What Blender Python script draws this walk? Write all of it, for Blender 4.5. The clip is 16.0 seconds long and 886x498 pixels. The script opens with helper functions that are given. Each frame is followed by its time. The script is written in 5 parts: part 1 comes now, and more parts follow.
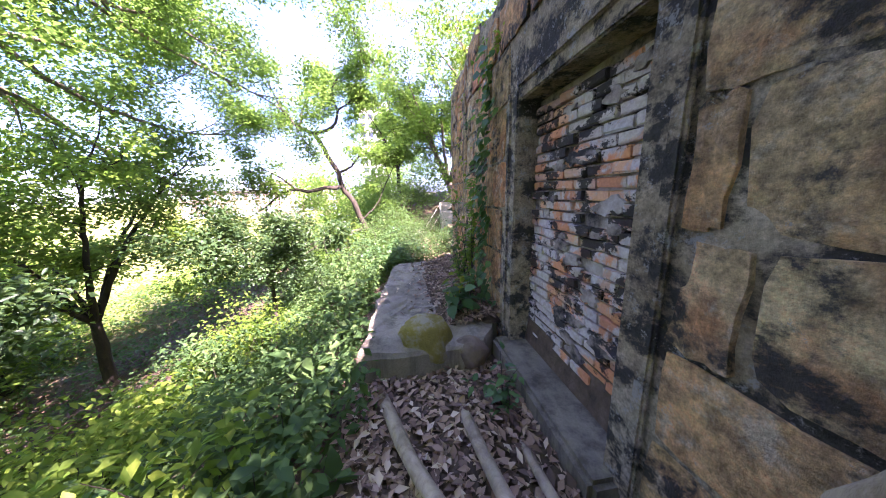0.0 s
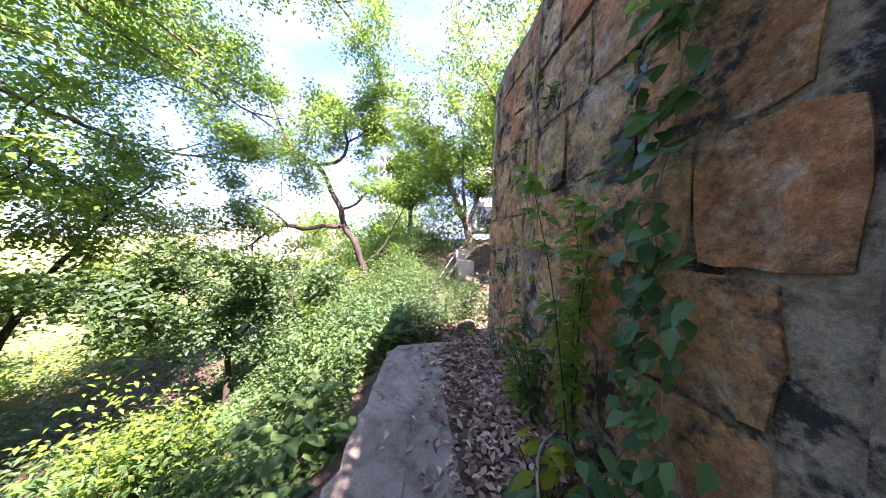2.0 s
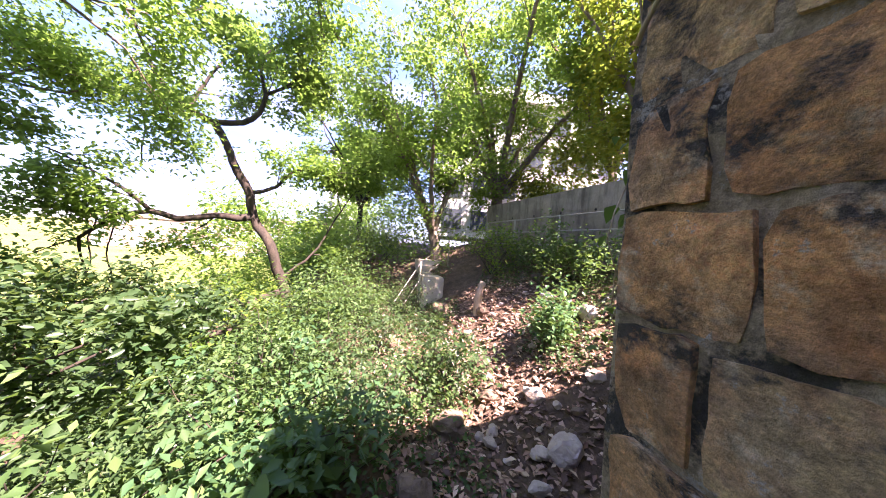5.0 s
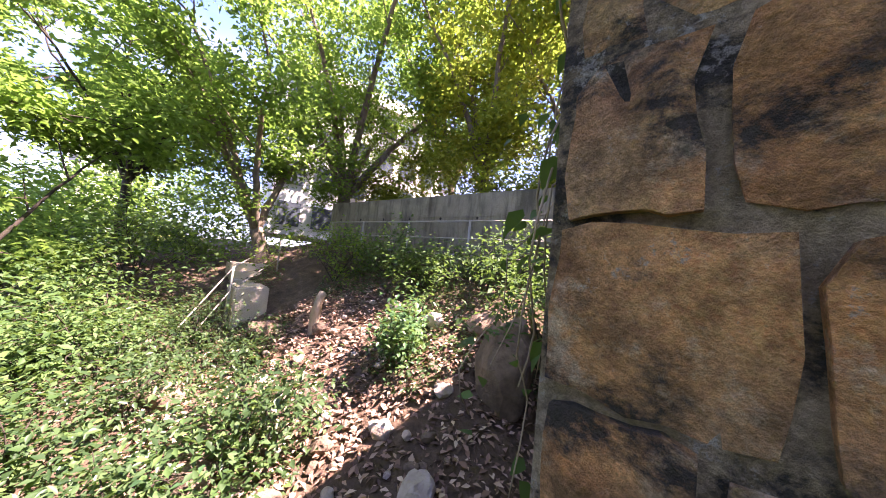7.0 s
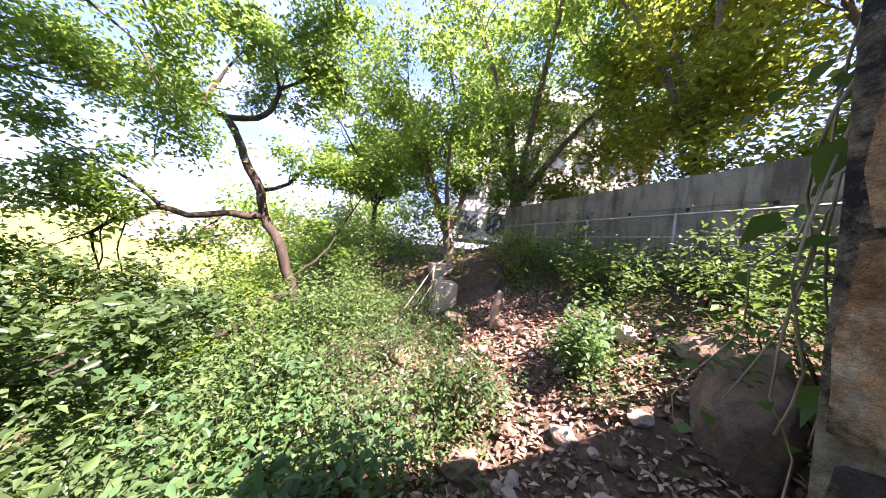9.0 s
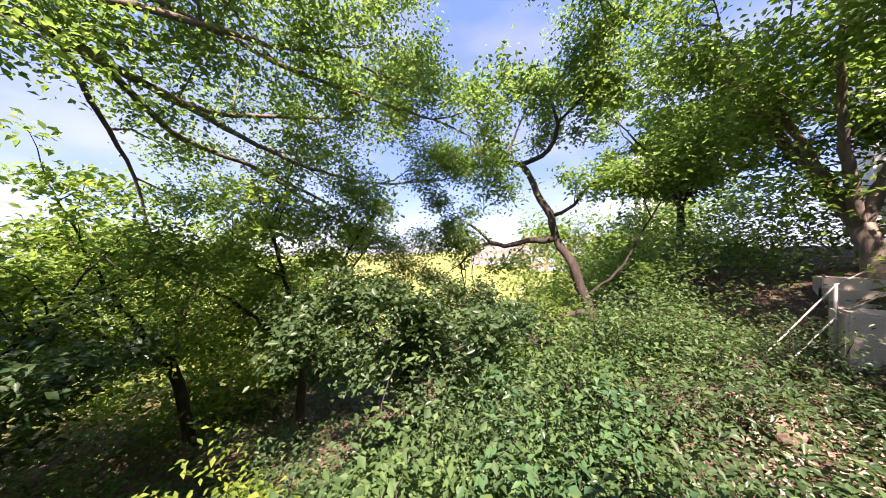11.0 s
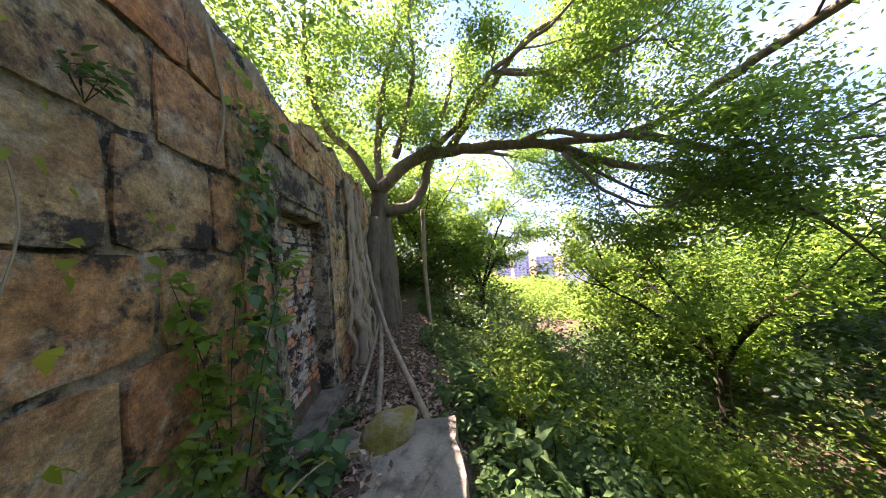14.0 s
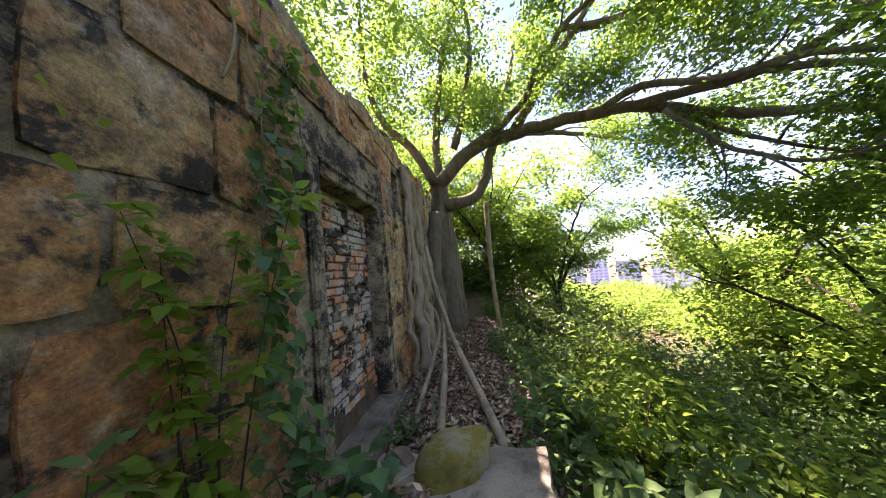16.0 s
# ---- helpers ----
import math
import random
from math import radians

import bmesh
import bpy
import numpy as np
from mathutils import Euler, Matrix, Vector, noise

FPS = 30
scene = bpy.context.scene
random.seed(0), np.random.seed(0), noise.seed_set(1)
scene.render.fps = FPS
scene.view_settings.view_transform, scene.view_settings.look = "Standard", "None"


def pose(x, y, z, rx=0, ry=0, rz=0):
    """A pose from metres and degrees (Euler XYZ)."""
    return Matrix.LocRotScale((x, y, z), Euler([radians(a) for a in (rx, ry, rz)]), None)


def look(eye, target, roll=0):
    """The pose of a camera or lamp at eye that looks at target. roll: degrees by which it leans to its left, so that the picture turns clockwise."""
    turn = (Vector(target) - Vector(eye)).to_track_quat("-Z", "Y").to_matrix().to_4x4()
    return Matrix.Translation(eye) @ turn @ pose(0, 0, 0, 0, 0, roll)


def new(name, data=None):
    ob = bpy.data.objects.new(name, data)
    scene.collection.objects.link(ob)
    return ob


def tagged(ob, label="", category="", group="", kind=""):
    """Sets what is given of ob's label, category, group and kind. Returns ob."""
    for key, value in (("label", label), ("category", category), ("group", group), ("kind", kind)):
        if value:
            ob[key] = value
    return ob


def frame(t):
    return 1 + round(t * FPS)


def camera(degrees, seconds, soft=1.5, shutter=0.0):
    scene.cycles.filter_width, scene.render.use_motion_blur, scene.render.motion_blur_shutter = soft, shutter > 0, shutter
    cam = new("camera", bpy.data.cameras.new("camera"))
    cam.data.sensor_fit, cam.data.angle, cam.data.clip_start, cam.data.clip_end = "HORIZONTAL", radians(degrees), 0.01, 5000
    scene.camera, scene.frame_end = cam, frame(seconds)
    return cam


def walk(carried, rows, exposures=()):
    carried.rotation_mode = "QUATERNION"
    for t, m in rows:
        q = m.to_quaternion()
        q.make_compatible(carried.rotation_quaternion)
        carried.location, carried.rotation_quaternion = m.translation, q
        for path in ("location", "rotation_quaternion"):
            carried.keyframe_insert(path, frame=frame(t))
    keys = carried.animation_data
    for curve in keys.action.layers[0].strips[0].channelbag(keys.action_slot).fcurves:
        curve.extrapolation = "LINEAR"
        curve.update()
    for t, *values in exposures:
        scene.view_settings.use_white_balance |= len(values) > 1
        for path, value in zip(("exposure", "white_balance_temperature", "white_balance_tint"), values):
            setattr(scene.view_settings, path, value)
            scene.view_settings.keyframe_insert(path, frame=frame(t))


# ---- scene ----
cam = camera(117, 16.0, soft=1.0)
ROWS = [
    (0, (-0.012, 1.011, 1.321), (1.925, 0.710, 0.924), -1.0),
    (0.5, (0.422, 1.024, 1.322), (2.373, 0.836, 0.923), -1.0),
    (1, (0.933, 1.091, 1.319), (2.879, 0.861, 0.919), -1.0),
    (1.2, (1.126, 1.096, 1.323), (3.066, 0.815, 0.924), -1.0),
    (1.3, (1.276, 1.096, 1.309), (3.246, 0.759, 1.231), 1.7),
    (1.5, (1.537, 1.014, 1.266), (3.513, 0.709, 1.206), 1.7),
    (2, (2.014, 0.975, 1.232), (3.999, 0.731, 1.178), 1.9),
    (2.5, (2.579, 1.043, 1.302), (4.545, 0.682, 1.247), 1.7),
    (3, (2.906, 0.992, 1.462), (4.867, 0.606, 1.394), 2.6),
    (3.5, (3.365, 0.985, 1.466), (5.330, 0.612, 1.411), 2.8),
    (3.7, (3.576, 1.003, 1.464), (5.537, 0.611, 1.423), 2.8),
    (5.8, (4.839, 0.668, 1.283), (6.631, -0.219, 1.305), 7.2),
    (6, (4.878, 0.676, 1.293), (6.587, -0.361, 1.338), 6.8),
    (6.5, (4.964, 0.613, 1.344), (6.432, -0.742, 1.432), 5.9),
    (7, (5.014, 0.546, 1.383), (6.351, -0.937, 1.503), 6.1),
    (7.5, (5.017, 0.529, 1.394), (6.385, -0.925, 1.511), 5.9),
    (8, (5.008, 0.617, 1.389), (6.623, -0.560, 1.472), 6.6),
    (8.5, (4.980, 0.640, 1.396), (6.836, -0.104, 1.412), 7.2),
    (8.7, (4.951, 0.654, 1.398), (6.853, 0.037, 1.400), 7.0),
    (10.8, (5.000, 0.800, 1.420), (6.714, 1.830, 1.420), 0.0),
    (11, (4.980, 0.820, 1.420), (6.466, 2.158, 1.420), 0.0),
    (11.5, (4.900, 0.880, 1.420), (5.992, 2.555, 1.420), 0.0),
    (12, (4.780, 0.950, 1.420), (4.675, 2.947, 1.420), 0.0),
    (12.5, (4.620, 1.025, 1.321), (3.133, 2.362, 1.340), -3.2),
    (13, (4.708, 1.044, 1.357), (2.962, 2.018, 1.388), -4.4),
    (13.5, (4.771, 1.074, 1.434), (2.856, 1.649, 1.491), -4.2),
    (14, (4.776, 1.097, 1.491), (2.793, 1.349, 1.560), -4.4),
    (14.5, (4.808, 1.107, 1.554), (2.811, 1.193, 1.621), -4.8),
    (15, (4.741, 1.098, 1.516), (2.743, 1.049, 1.597), -4.7),
    (15.5, (4.525, 1.113, 1.374), (2.531, 1.006, 1.487), -4.7),
    (16, (4.136, 1.081, 1.208), (2.155, 0.872, 1.388), -5.8),
]
walk(cam, [(t, look(eye, target, roll)) for t, eye, target, roll in ROWS],
     exposures=[(t, 3.33 + e, k, tint) for t, e, k, tint in ((0, 1.42, 6400, 50), (1.5, 1.28, 6400, 50), (3.5, 0.85, 6500, 48), (5.8, 0.97, 7150, 48), (8.7, 0.87, 7000, 46), (10.8, 0.03, 7050, 43), (12.0, 0.18, 7050, 42), (13.0, 0.72, 7150, 38), (16, 0.9, 7700, 37))])

# ---- light ----
SUN_DIR = Vector((-0.44, -0.34, 0.83)).normalized()
world = bpy.data.worlds.new("sky")
scene.world = world
world.use_nodes = True
wn = world.node_tree.nodes
wl = world.node_tree.links
wn.clear()
w_out = wn.new("ShaderNodeOutputWorld")
w_bg = wn.new("ShaderNodeBackground")
w_sky = wn.new("ShaderNodeTexSky")
w_sky.sky_type = "NISHITA"
w_sky.sun_disc = False
w_sky.sun_elevation = math.asin(SUN_DIR.z)
w_sky.sun_rotation = math.atan2(SUN_DIR.x, SUN_DIR.y)
w_sky.air_density = 0.8
w_sky.dust_density = 0.2
# soft white clouds over the blue
w_tc = wn.new("ShaderNodeTexCoord")
w_map = wn.new("ShaderNodeMapping")
w_map.inputs["Scale"].default_value = (1.0, 1.0, 2.6)
w_noise = wn.new("ShaderNodeTexNoise")
w_noise.inputs["Scale"].default_value = 2.4
w_noise.inputs["Detail"].default_value = 6.0
w_ramp = wn.new("ShaderNodeValToRGB")
w_ramp.color_ramp.elements[0].color = (0.11, 0.27, 0.74, 1)
w_ramp.color_ramp.elements[1].color = (0.34, 0.46, 0.76, 1)
w_ramp.color_ramp.elements[0].position = 0.40
w_ramp.color_ramp.elements[1].position = 0.66
w_mix = wn.new("ShaderNodeMixRGB")
w_mix.inputs[0].default_value = 0.9
wl.new(w_tc.outputs["Generated"], w_map.inputs[0])
wl.new(w_map.outputs[0], w_noise.inputs["Vector"])
wl.new(w_noise.outputs[0], w_ramp.inputs[0])
wl.new(w_ramp.outputs[0], w_mix.inputs[2])
wl.new(w_sky.outputs[0], w_mix.inputs[1])
wl.new(w_mix.outputs[0], w_bg.inputs[0])
w_bg.inputs[1].default_value = 0.14
wl.new(w_bg.outputs[0], w_out.inputs[0])
sun_data = bpy.data.lights.new("sun", "SUN")
sun_data.energy = 2.35
sun_data.angle = radians(0.5)
sun_data.color = (1.0, 0.95, 0.86)
sun = new("sun", sun_data)
sun.matrix_world = look(SUN_DIR * 50, (0, 0, 0))

# ---- materials ----
class Nodes:
    """Short hand for a material's node tree."""

    def __init__(self, name):
        self.m = bpy.data.materials.new(name)
        self.m.use_nodes = True
        self.n, self.l = self.m.node_tree.nodes, self.m.node_tree.links
        self.n.clear()
        self.out = self.n.new("ShaderNodeOutputMaterial")
        self.geo = self.n.new("ShaderNodeNewGeometry")
        self.info = self.n.new("ShaderNodeObjectInfo")

    def put(self, value, socket):
        if hasattr(value, "is_linked"):
            self.l.new(value, socket)
        elif isinstance(value, (tuple, list)):
            socket.default_value = (*value, 1) if len(value) == 3 and len(socket.default_value) == 4 else value
        else:
            socket.default_value = value

    def place(self, stretch=(1, 1, 1), shift=None):
        mp = self.n.new("ShaderNodeMapping")
        mp.inputs["Scale"].default_value = stretch
        self.l.new(self.geo.outputs["Position"], mp.inputs[0])
        if shift is not None:
            self.l.new(shift, mp.inputs["Location"])
        return mp.outputs[0]

    def noise(self, scale, detail=4.0, rough=0.55, stretch=(1, 1, 1), warp=0.0):
        t = self.n.new("ShaderNodeTexNoise")
        t.inputs["Scale"].default_value, t.inputs["Detail"].default_value = scale, detail
        t.inputs["Roughness"].default_value, t.inputs["Distortion"].default_value = rough, warp
        self.l.new(self.place(stretch), t.inputs["Vector"])
        return t.outputs[0]

    def cells(self, scale, feature="F1", stretch=(1, 1, 1)):
        t = self.n.new("ShaderNodeTexVoronoi")
        t.feature = feature
        t.inputs["Scale"].default_value = scale
        self.l.new(self.place(stretch), t.inputs["Vector"])
        return t.outputs[0]

    def ramp(self, fac, *stops):
        r = self.n.new("ShaderNodeValToRGB")
        e = r.color_ramp.elements
        while len(e) < len(stops):
            e.new(0.5)
        for k, (at, colour) in zip(e, stops):
            k.position, k.color = at, (*(colour if isinstance(colour, tuple) else (colour,) * 3), 1)
        self.put(fac, r.inputs[0])
        return r.outputs[0]

    def mix(self, fac, a, b, blend="MIX"):
        x = self.n.new("ShaderNodeMixRGB")
        x.blend_type = blend
        self.put(fac, x.inputs[0]), self.put(a, x.inputs[1]), self.put(b, x.inputs[2])
        return x.outputs[0]

    def sums(self, a, b, how="ADD"):
        x = self.n.new("ShaderNodeMath")
        x.operation = how
        self.put(a, x.inputs[0]), self.put(b, x.inputs[1])
        return x.outputs[0]

    def bump(self, height, strength=0.5, far=0.02):
        b = self.n.new("ShaderNodeBump")
        b.inputs["Strength"].default_value, b.inputs["Distance"].default_value = strength, far
        self.l.new(height, b.inputs["Height"])
        return b.outputs[0]

    def surface(self, colour, rough=0.85, normal=None, metal=0.0, spec=0.3):
        p = self.n.new("ShaderNodeBsdfPrincipled")
        self.put(colour, p.inputs["Base Color"]), self.put(rough, p.inputs["Roughness"])
        p.inputs["Metallic"].default_value = metal
        p.inputs["Specular IOR Level"].default_value = spec
        if normal is not None:
            self.l.new(normal, p.inputs["Normal"])
        self.l.new(p.outputs[0], self.out.inputs[0])
        return self.m


def leaf_material(name, dark, mid, light, through_part=0.4, rough=0.6):
    k = Nodes(name)
    pick = k.sums(k.sums(k.geo.outputs["Random Per Island"], 0.65, "MULTIPLY"), k.sums(k.noise(0.9, 2.0), 0.35, "MULTIPLY"))
    colour = k.ramp(pick, (0.1, dark), (0.5, mid), (0.9, light))
    p = k.n.new("ShaderNodeBsdfPrincipled")
    p.inputs["Roughness"].default_value = rough
    p.inputs["Specular IOR Level"].default_value = 0.2
    tr = k.n.new("ShaderNodeBsdfTranslucent")
    mx = k.n.new("ShaderNodeMixShader")
    mx.inputs[0].default_value = through_part
    k.l.new(colour, p.inputs["Base Color"])
    warm = k.mix(0.6, colour, (0.23, 0.40, 0.065))
    k.l.new(warm, tr.inputs[0])
    k.l.new(p.outputs[0], mx.inputs[1]), k.l.new(tr.outputs[0], mx.inputs[2])
    k.l.new(mx.outputs[0], k.out.inputs[0])
    return k.m


def weathered(k, base, soot, crust, scale=1.0):
    """Black algae and pale lichen that run on from block to joint."""
    black = k.noise(2.6 * scale, 12, 0.70, (1.0, 1.0, 1.25), 0.15)
    speck = k.noise(31, 8, 0.75)
    both = k.sums(black, k.sums(speck, 0.24, "MULTIPLY"))
    film = k.ramp(both, (soot - 0.035, 0.0), (soot, 0.4))
    base = k.mix(film, base, (0.11, 0.085, 0.062))
    base = k.mix(k.ramp(both, (soot, 0.0), (soot + 0.05, 0.93)), base, k.ramp(speck, (0.35, (0.018, 0.015, 0.014)), (0.68, (0.075, 0.068, 0.064))))
    pale = k.sums(k.noise(7.5, 9, 0.78), k.sums(k.noise(70, 4, 0.7), 0.25, "MULTIPLY"))
    return k.mix(k.ramp(pale, (crust, 0.0), (crust + 0.05, 0.7)), base, (0.47, 0.44, 0.40)), both


def stone_material():
    """Weathered sandstone block: rust, tan and brown, black algae in patches, pale lichen specks."""
    k = Nodes("sandstone_block")
    base = k.ramp(k.info.outputs["Random"], (0.0, (0.58, 0.23, 0.09)), (0.25, (0.60, 0.36, 0.16)), (0.5, (0.57, 0.38, 0.19)), (0.75, (0.62, 0.28, 0.11)), (1.0, (0.64, 0.46, 0.25)))
    blotch = k.noise(5.5, 8, 0.68)
    base = k.mix(1.0, base, k.ramp(blotch, (0.34, 0.5), (0.5, 1.0), (0.66, (1.3, 1.25, 1.15))), "MULTIPLY")
    rust = k.noise(3.1, 6, 0.6)
    base = k.mix(k.ramp(rust, (0.48, 0.0), (0.64, 0.7)), base, (0.46, 0.17, 0.07))
    film = k.noise(1.7, 9, 0.72)
    base = k.mix(k.ramp(film, (0.47, 0.0), (0.62, 0.5)), base, (0.34, 0.245, 0.16))
    crust = k.noise(4.3, 9, 0.75)
    base = k.mix(k.ramp(crust, (0.53, 0.0), (0.62, 0.7)), base, (0.58, 0.47, 0.34))
    grain = k.noise(85, 5, 0.75)
    base = k.mix(0.45, base, k.ramp(grain, (0.34, 0.2), (0.66, 0.8)), "OVERLAY")
    mottle = k.noise(15, 9, 0.72)
    base = k.mix(0.9, base, k.ramp(mottle, (0.38, 0.6), (0.5, 1.1), (0.62, 1.5)), "MULTIPLY")
    pit = k.ramp(k.cells(70), (0.04, 0.45), (0.18, 1.0))
    base = k.mix(0.8, base, pit, "MULTIPLY")
    base, dark = weathered(k, base, 0.668, 0.73, 1.0)
    h = k.sums(k.sums(grain, 0.35, "MULTIPLY"), k.sums(blotch, k.noise(16, 8, 0.7)))
    return k.surface(base, 0.88, k.bump(h, 1.0, 0.06))


STONE = stone_material()


def mortar_material():
    k = Nodes("weathered_render")
    big = k.noise(1.9, 8, 0.66, warp=0.5)
    base = k.ramp(big, (0.3, (0.27, 0.19, 0.115)), (0.5, (0.44, 0.33, 0.215)), (0.7, (0.56, 0.47, 0.35)))
    grain = k.noise(70, 6, 0.75)
    base = k.mix(0.5, base, k.ramp(grain, (0.34, 0.2), (0.66, 0.8)), "OVERLAY")
    base = k.mix(0.8, base, k.ramp(k.noise(12, 9, 0.72), (0.38, 0.6), (0.5, 1.1), (0.62, 1.4)), "MULTIPLY")
    base, dark = weathered(k, base, 0.618, 0.68, 1.15)
    h = k.sums(grain, k.sums(k.noise(13, 8, 0.7), 2.0, "MULTIPLY"))
    return k.surface(base, 0.92, k.bump(h, 1.0, 0.04))


MORTAR = mortar_material()


def brick_material():
    k = Nodes("old_brick")
    base = k.ramp(k.info.outputs["Random"], (0.0, (0.46, 0.19, 0.10)), (0.35, (0.62, 0.25, 0.12)), (0.6, (0.42, 0.27, 0.20)), (1.0, (0.64, 0.33, 0.19)))
    grain = k.noise(55, 6, 0.7)
    base = k.mix(0.4, base, k.ramp(grain, (0.3, 0.25), (0.7, 0.75)), "OVERLAY")
    wash = k.noise(2.6, 8, 0.7, warp=0.5)
    base = k.mix(k.ramp(wash, (0.475, 0.9), (0.53, 0.0)), base, k.ramp(k.noise(30, 6, 0.7), (0.3, (0.30, 0.26, 0.24)), (0.7, (0.58, 0.53, 0.50))))
    soot = k.noise(4.5, 8, 0.7, (0.8, 1, 1.1))
    base = k.mix(k.ramp(soot, (0.515, 0.0), (0.545, 0.95)), base, (0.02, 0.017, 0.016))
    return k.surface(base, 0.9, k.bump(k.sums(grain, k.noise(16, 5)), 0.6, 0.015))


BRICK = brick_material()


def lime_material():
    k = Nodes("lime_mortar")
    big = k.noise(4.0, 8, 0.7)
    base = k.ramp(big, (0.40, (0.03, 0.026, 0.025)), (0.50, (0.22, 0.175, 0.15)), (0.68, (0.46, 0.40, 0.36)))
    return k.surface(base, 0.95, k.bump(k.noise(40, 6, 0.7), 0.6, 0.012))


LIME = lime_material()


def concrete_material(name, light, dark, stain=0.5):
    k = Nodes(name)
    big = k.noise(1.3, 7, 0.65, warp=0.3)
    base = k.ramp(big, (0.3, dark), (0.7, light))
    streak = k.noise(5, 6, 0.7, (1.0, 1.0, 0.16))
    base = k.mix(k.ramp(streak, (stain, 0.0), (stain + 0.18, 0.7)), base, tuple(v * 0.35 for v in dark))
    grain = k.noise(70, 5, 0.7)
    base = k.mix(0.35, base, k.ramp(grain, (0.3, 0.25), (0.7, 0.75)), "OVERLAY")
    return k.surface(base, 0.9, k.bump(k.sums(grain, k.noise(8, 6)), 0.45, 0.015))


SLAB_CONCRETE = concrete_material("slab_concrete", (0.36, 0.30, 0.225), (0.15, 0.12, 0.088), 0.47)
WALL_CONCRETE = concrete_material("retaining_concrete", (0.30, 0.265, 0.195), (0.13, 0.11, 0.078), 0.46)
BLOCK_CONCRETE = concrete_material("pale_concrete", (0.62, 0.53, 0.40), (0.42, 0.34, 0.25), 0.62)
JAMB_CONCRETE = concrete_material("jamb_render", (0.25, 0.21, 0.16), (0.09, 0.075, 0.058), 0.46)


def bark_material(name, light, dark, ridge=1.0):
    k = Nodes(name)
    n = k.noise(9, 7, 0.65, (1, 1, 0.28), 0.6)
    base = k.ramp(n, (0.3, dark), (0.7, light))
    moss = k.noise(2.2, 5, 0.6)
    base = k.mix(k.ramp(moss, (0.55, 0.0), (0.7, 0.4)), base, (0.10, 0.10, 0.05))
    return k.surface(base, 0.9, k.bump(k.noise(26, 6, 0.7, (1, 1, 0.3)), 0.7 * ridge, 0.02))


BARK = bark_material("grey_bark", (0.21, 0.165, 0.12), (0.075, 0.058, 0.043))
ROOT = bark_material("aerial_root", (0.46, 0.36, 0.25), (0.19, 0.135, 0.09))
DARK_BARK = bark_material("dark_bark", (0.06, 0.046, 0.034), (0.022, 0.018, 0.014))
DEAD_WOOD = bark_material("dead_wood", (0.46, 0.36, 0.26), (0.22, 0.16, 0.11))


def ground_material():
    k = Nodes("hillside_soil")
    n = k.noise(7, 8, 0.7)
    soil = k.ramp(n, (0.3, (0.050, 0.034, 0.022)), (0.55, (0.12, 0.080, 0.052)), (0.75, (0.20, 0.14, 0.095)))
    far = k.ramp(k.noise(0.12, 6, 0.6), (0.3, (0.115, 0.145, 0.028)), (0.7, (0.20, 0.21, 0.05)))
    sep = k.n.new("ShaderNodeSeparateXYZ")
    k.l.new(k.geo.outputs["Position"], sep.inputs[0])
    reach = k.sums(k.sums(sep.outputs[0], 0.7, "MULTIPLY"), sep.outputs[1])
    wide = k.n.new("ShaderNodeMapRange")
    wide.inputs["From Min"].default_value, wide.inputs["From Max"].default_value = 20, 30
    k.l.new(k.sums(reach, k.sums(k.noise(0.4, 4), 6.0, "MULTIPLY")), wide.inputs[0])
    base = k.mix(wide.outputs[0], soil, far)
    return k.surface(base, 0.95, k.bump(k.sums(n, k.noise(30, 6, 0.7)), 0.8, 0.05))


GROUND = ground_material()


def litter_material():
    k = Nodes("dry_leaf")
    c = k.ramp(k.geo.outputs["Random Per Island"], (0.0, (0.09, 0.055, 0.04)), (0.4, (0.24, 0.14, 0.095)), (0.75, (0.37, 0.24, 0.165)), (1.0, (0.52, 0.39, 0.27)))
    return k.surface(c, 0.7)


LITTER = litter_material()


def moss_rock_material():
    k = Nodes("mossy_rock")
    n = k.noise(5, 7, 0.65)
    c = k.ramp(n, (0.3, (0.16, 0.125, 0.03)), (0.55, (0.27, 0.215, 0.05)), (0.75, (0.33, 0.29, 0.13)))
    c = k.mix(k.ramp(k.noise(2.5, 6, 0.7), (0.52, 0.0), (0.6, 0.8)), c, (0.30, 0.26, 0.2))
    return k.surface(c, 0.95, k.bump(k.noise(30, 7, 0.7), 0.8, 0.03))


MOSS_ROCK = moss_rock_material()


def rock_material(name, a, b):
    k = Nodes(name)
    c = k.ramp(k.noise(4, 8, 0.7), (0.3, a), (0.7, b))
    return k.surface(c, 0.9, k.bump(k.noise(18, 8, 0.7), 0.8, 0.04))


ROCK = rock_material("brown_rock", (0.07, 0.050, 0.036), (0.27, 0.19, 0.13))
PALE_ROCK = rock_material("pale_rubble", (0.30, 0.24, 0.19), (0.55, 0.47, 0.40))


def plain(name, colour, rough=0.6, metal=0.0):
    k = Nodes(name)
    c = k.mix(k.ramp(k.noise(6, 5), (0.35, 0.0), (0.7, 0.5)), colour, tuple(v * 0.7 for v in colour))
    return k.surface(c, rough, k.bump(k.noise(40, 4), 0.15, 0.005), metal)


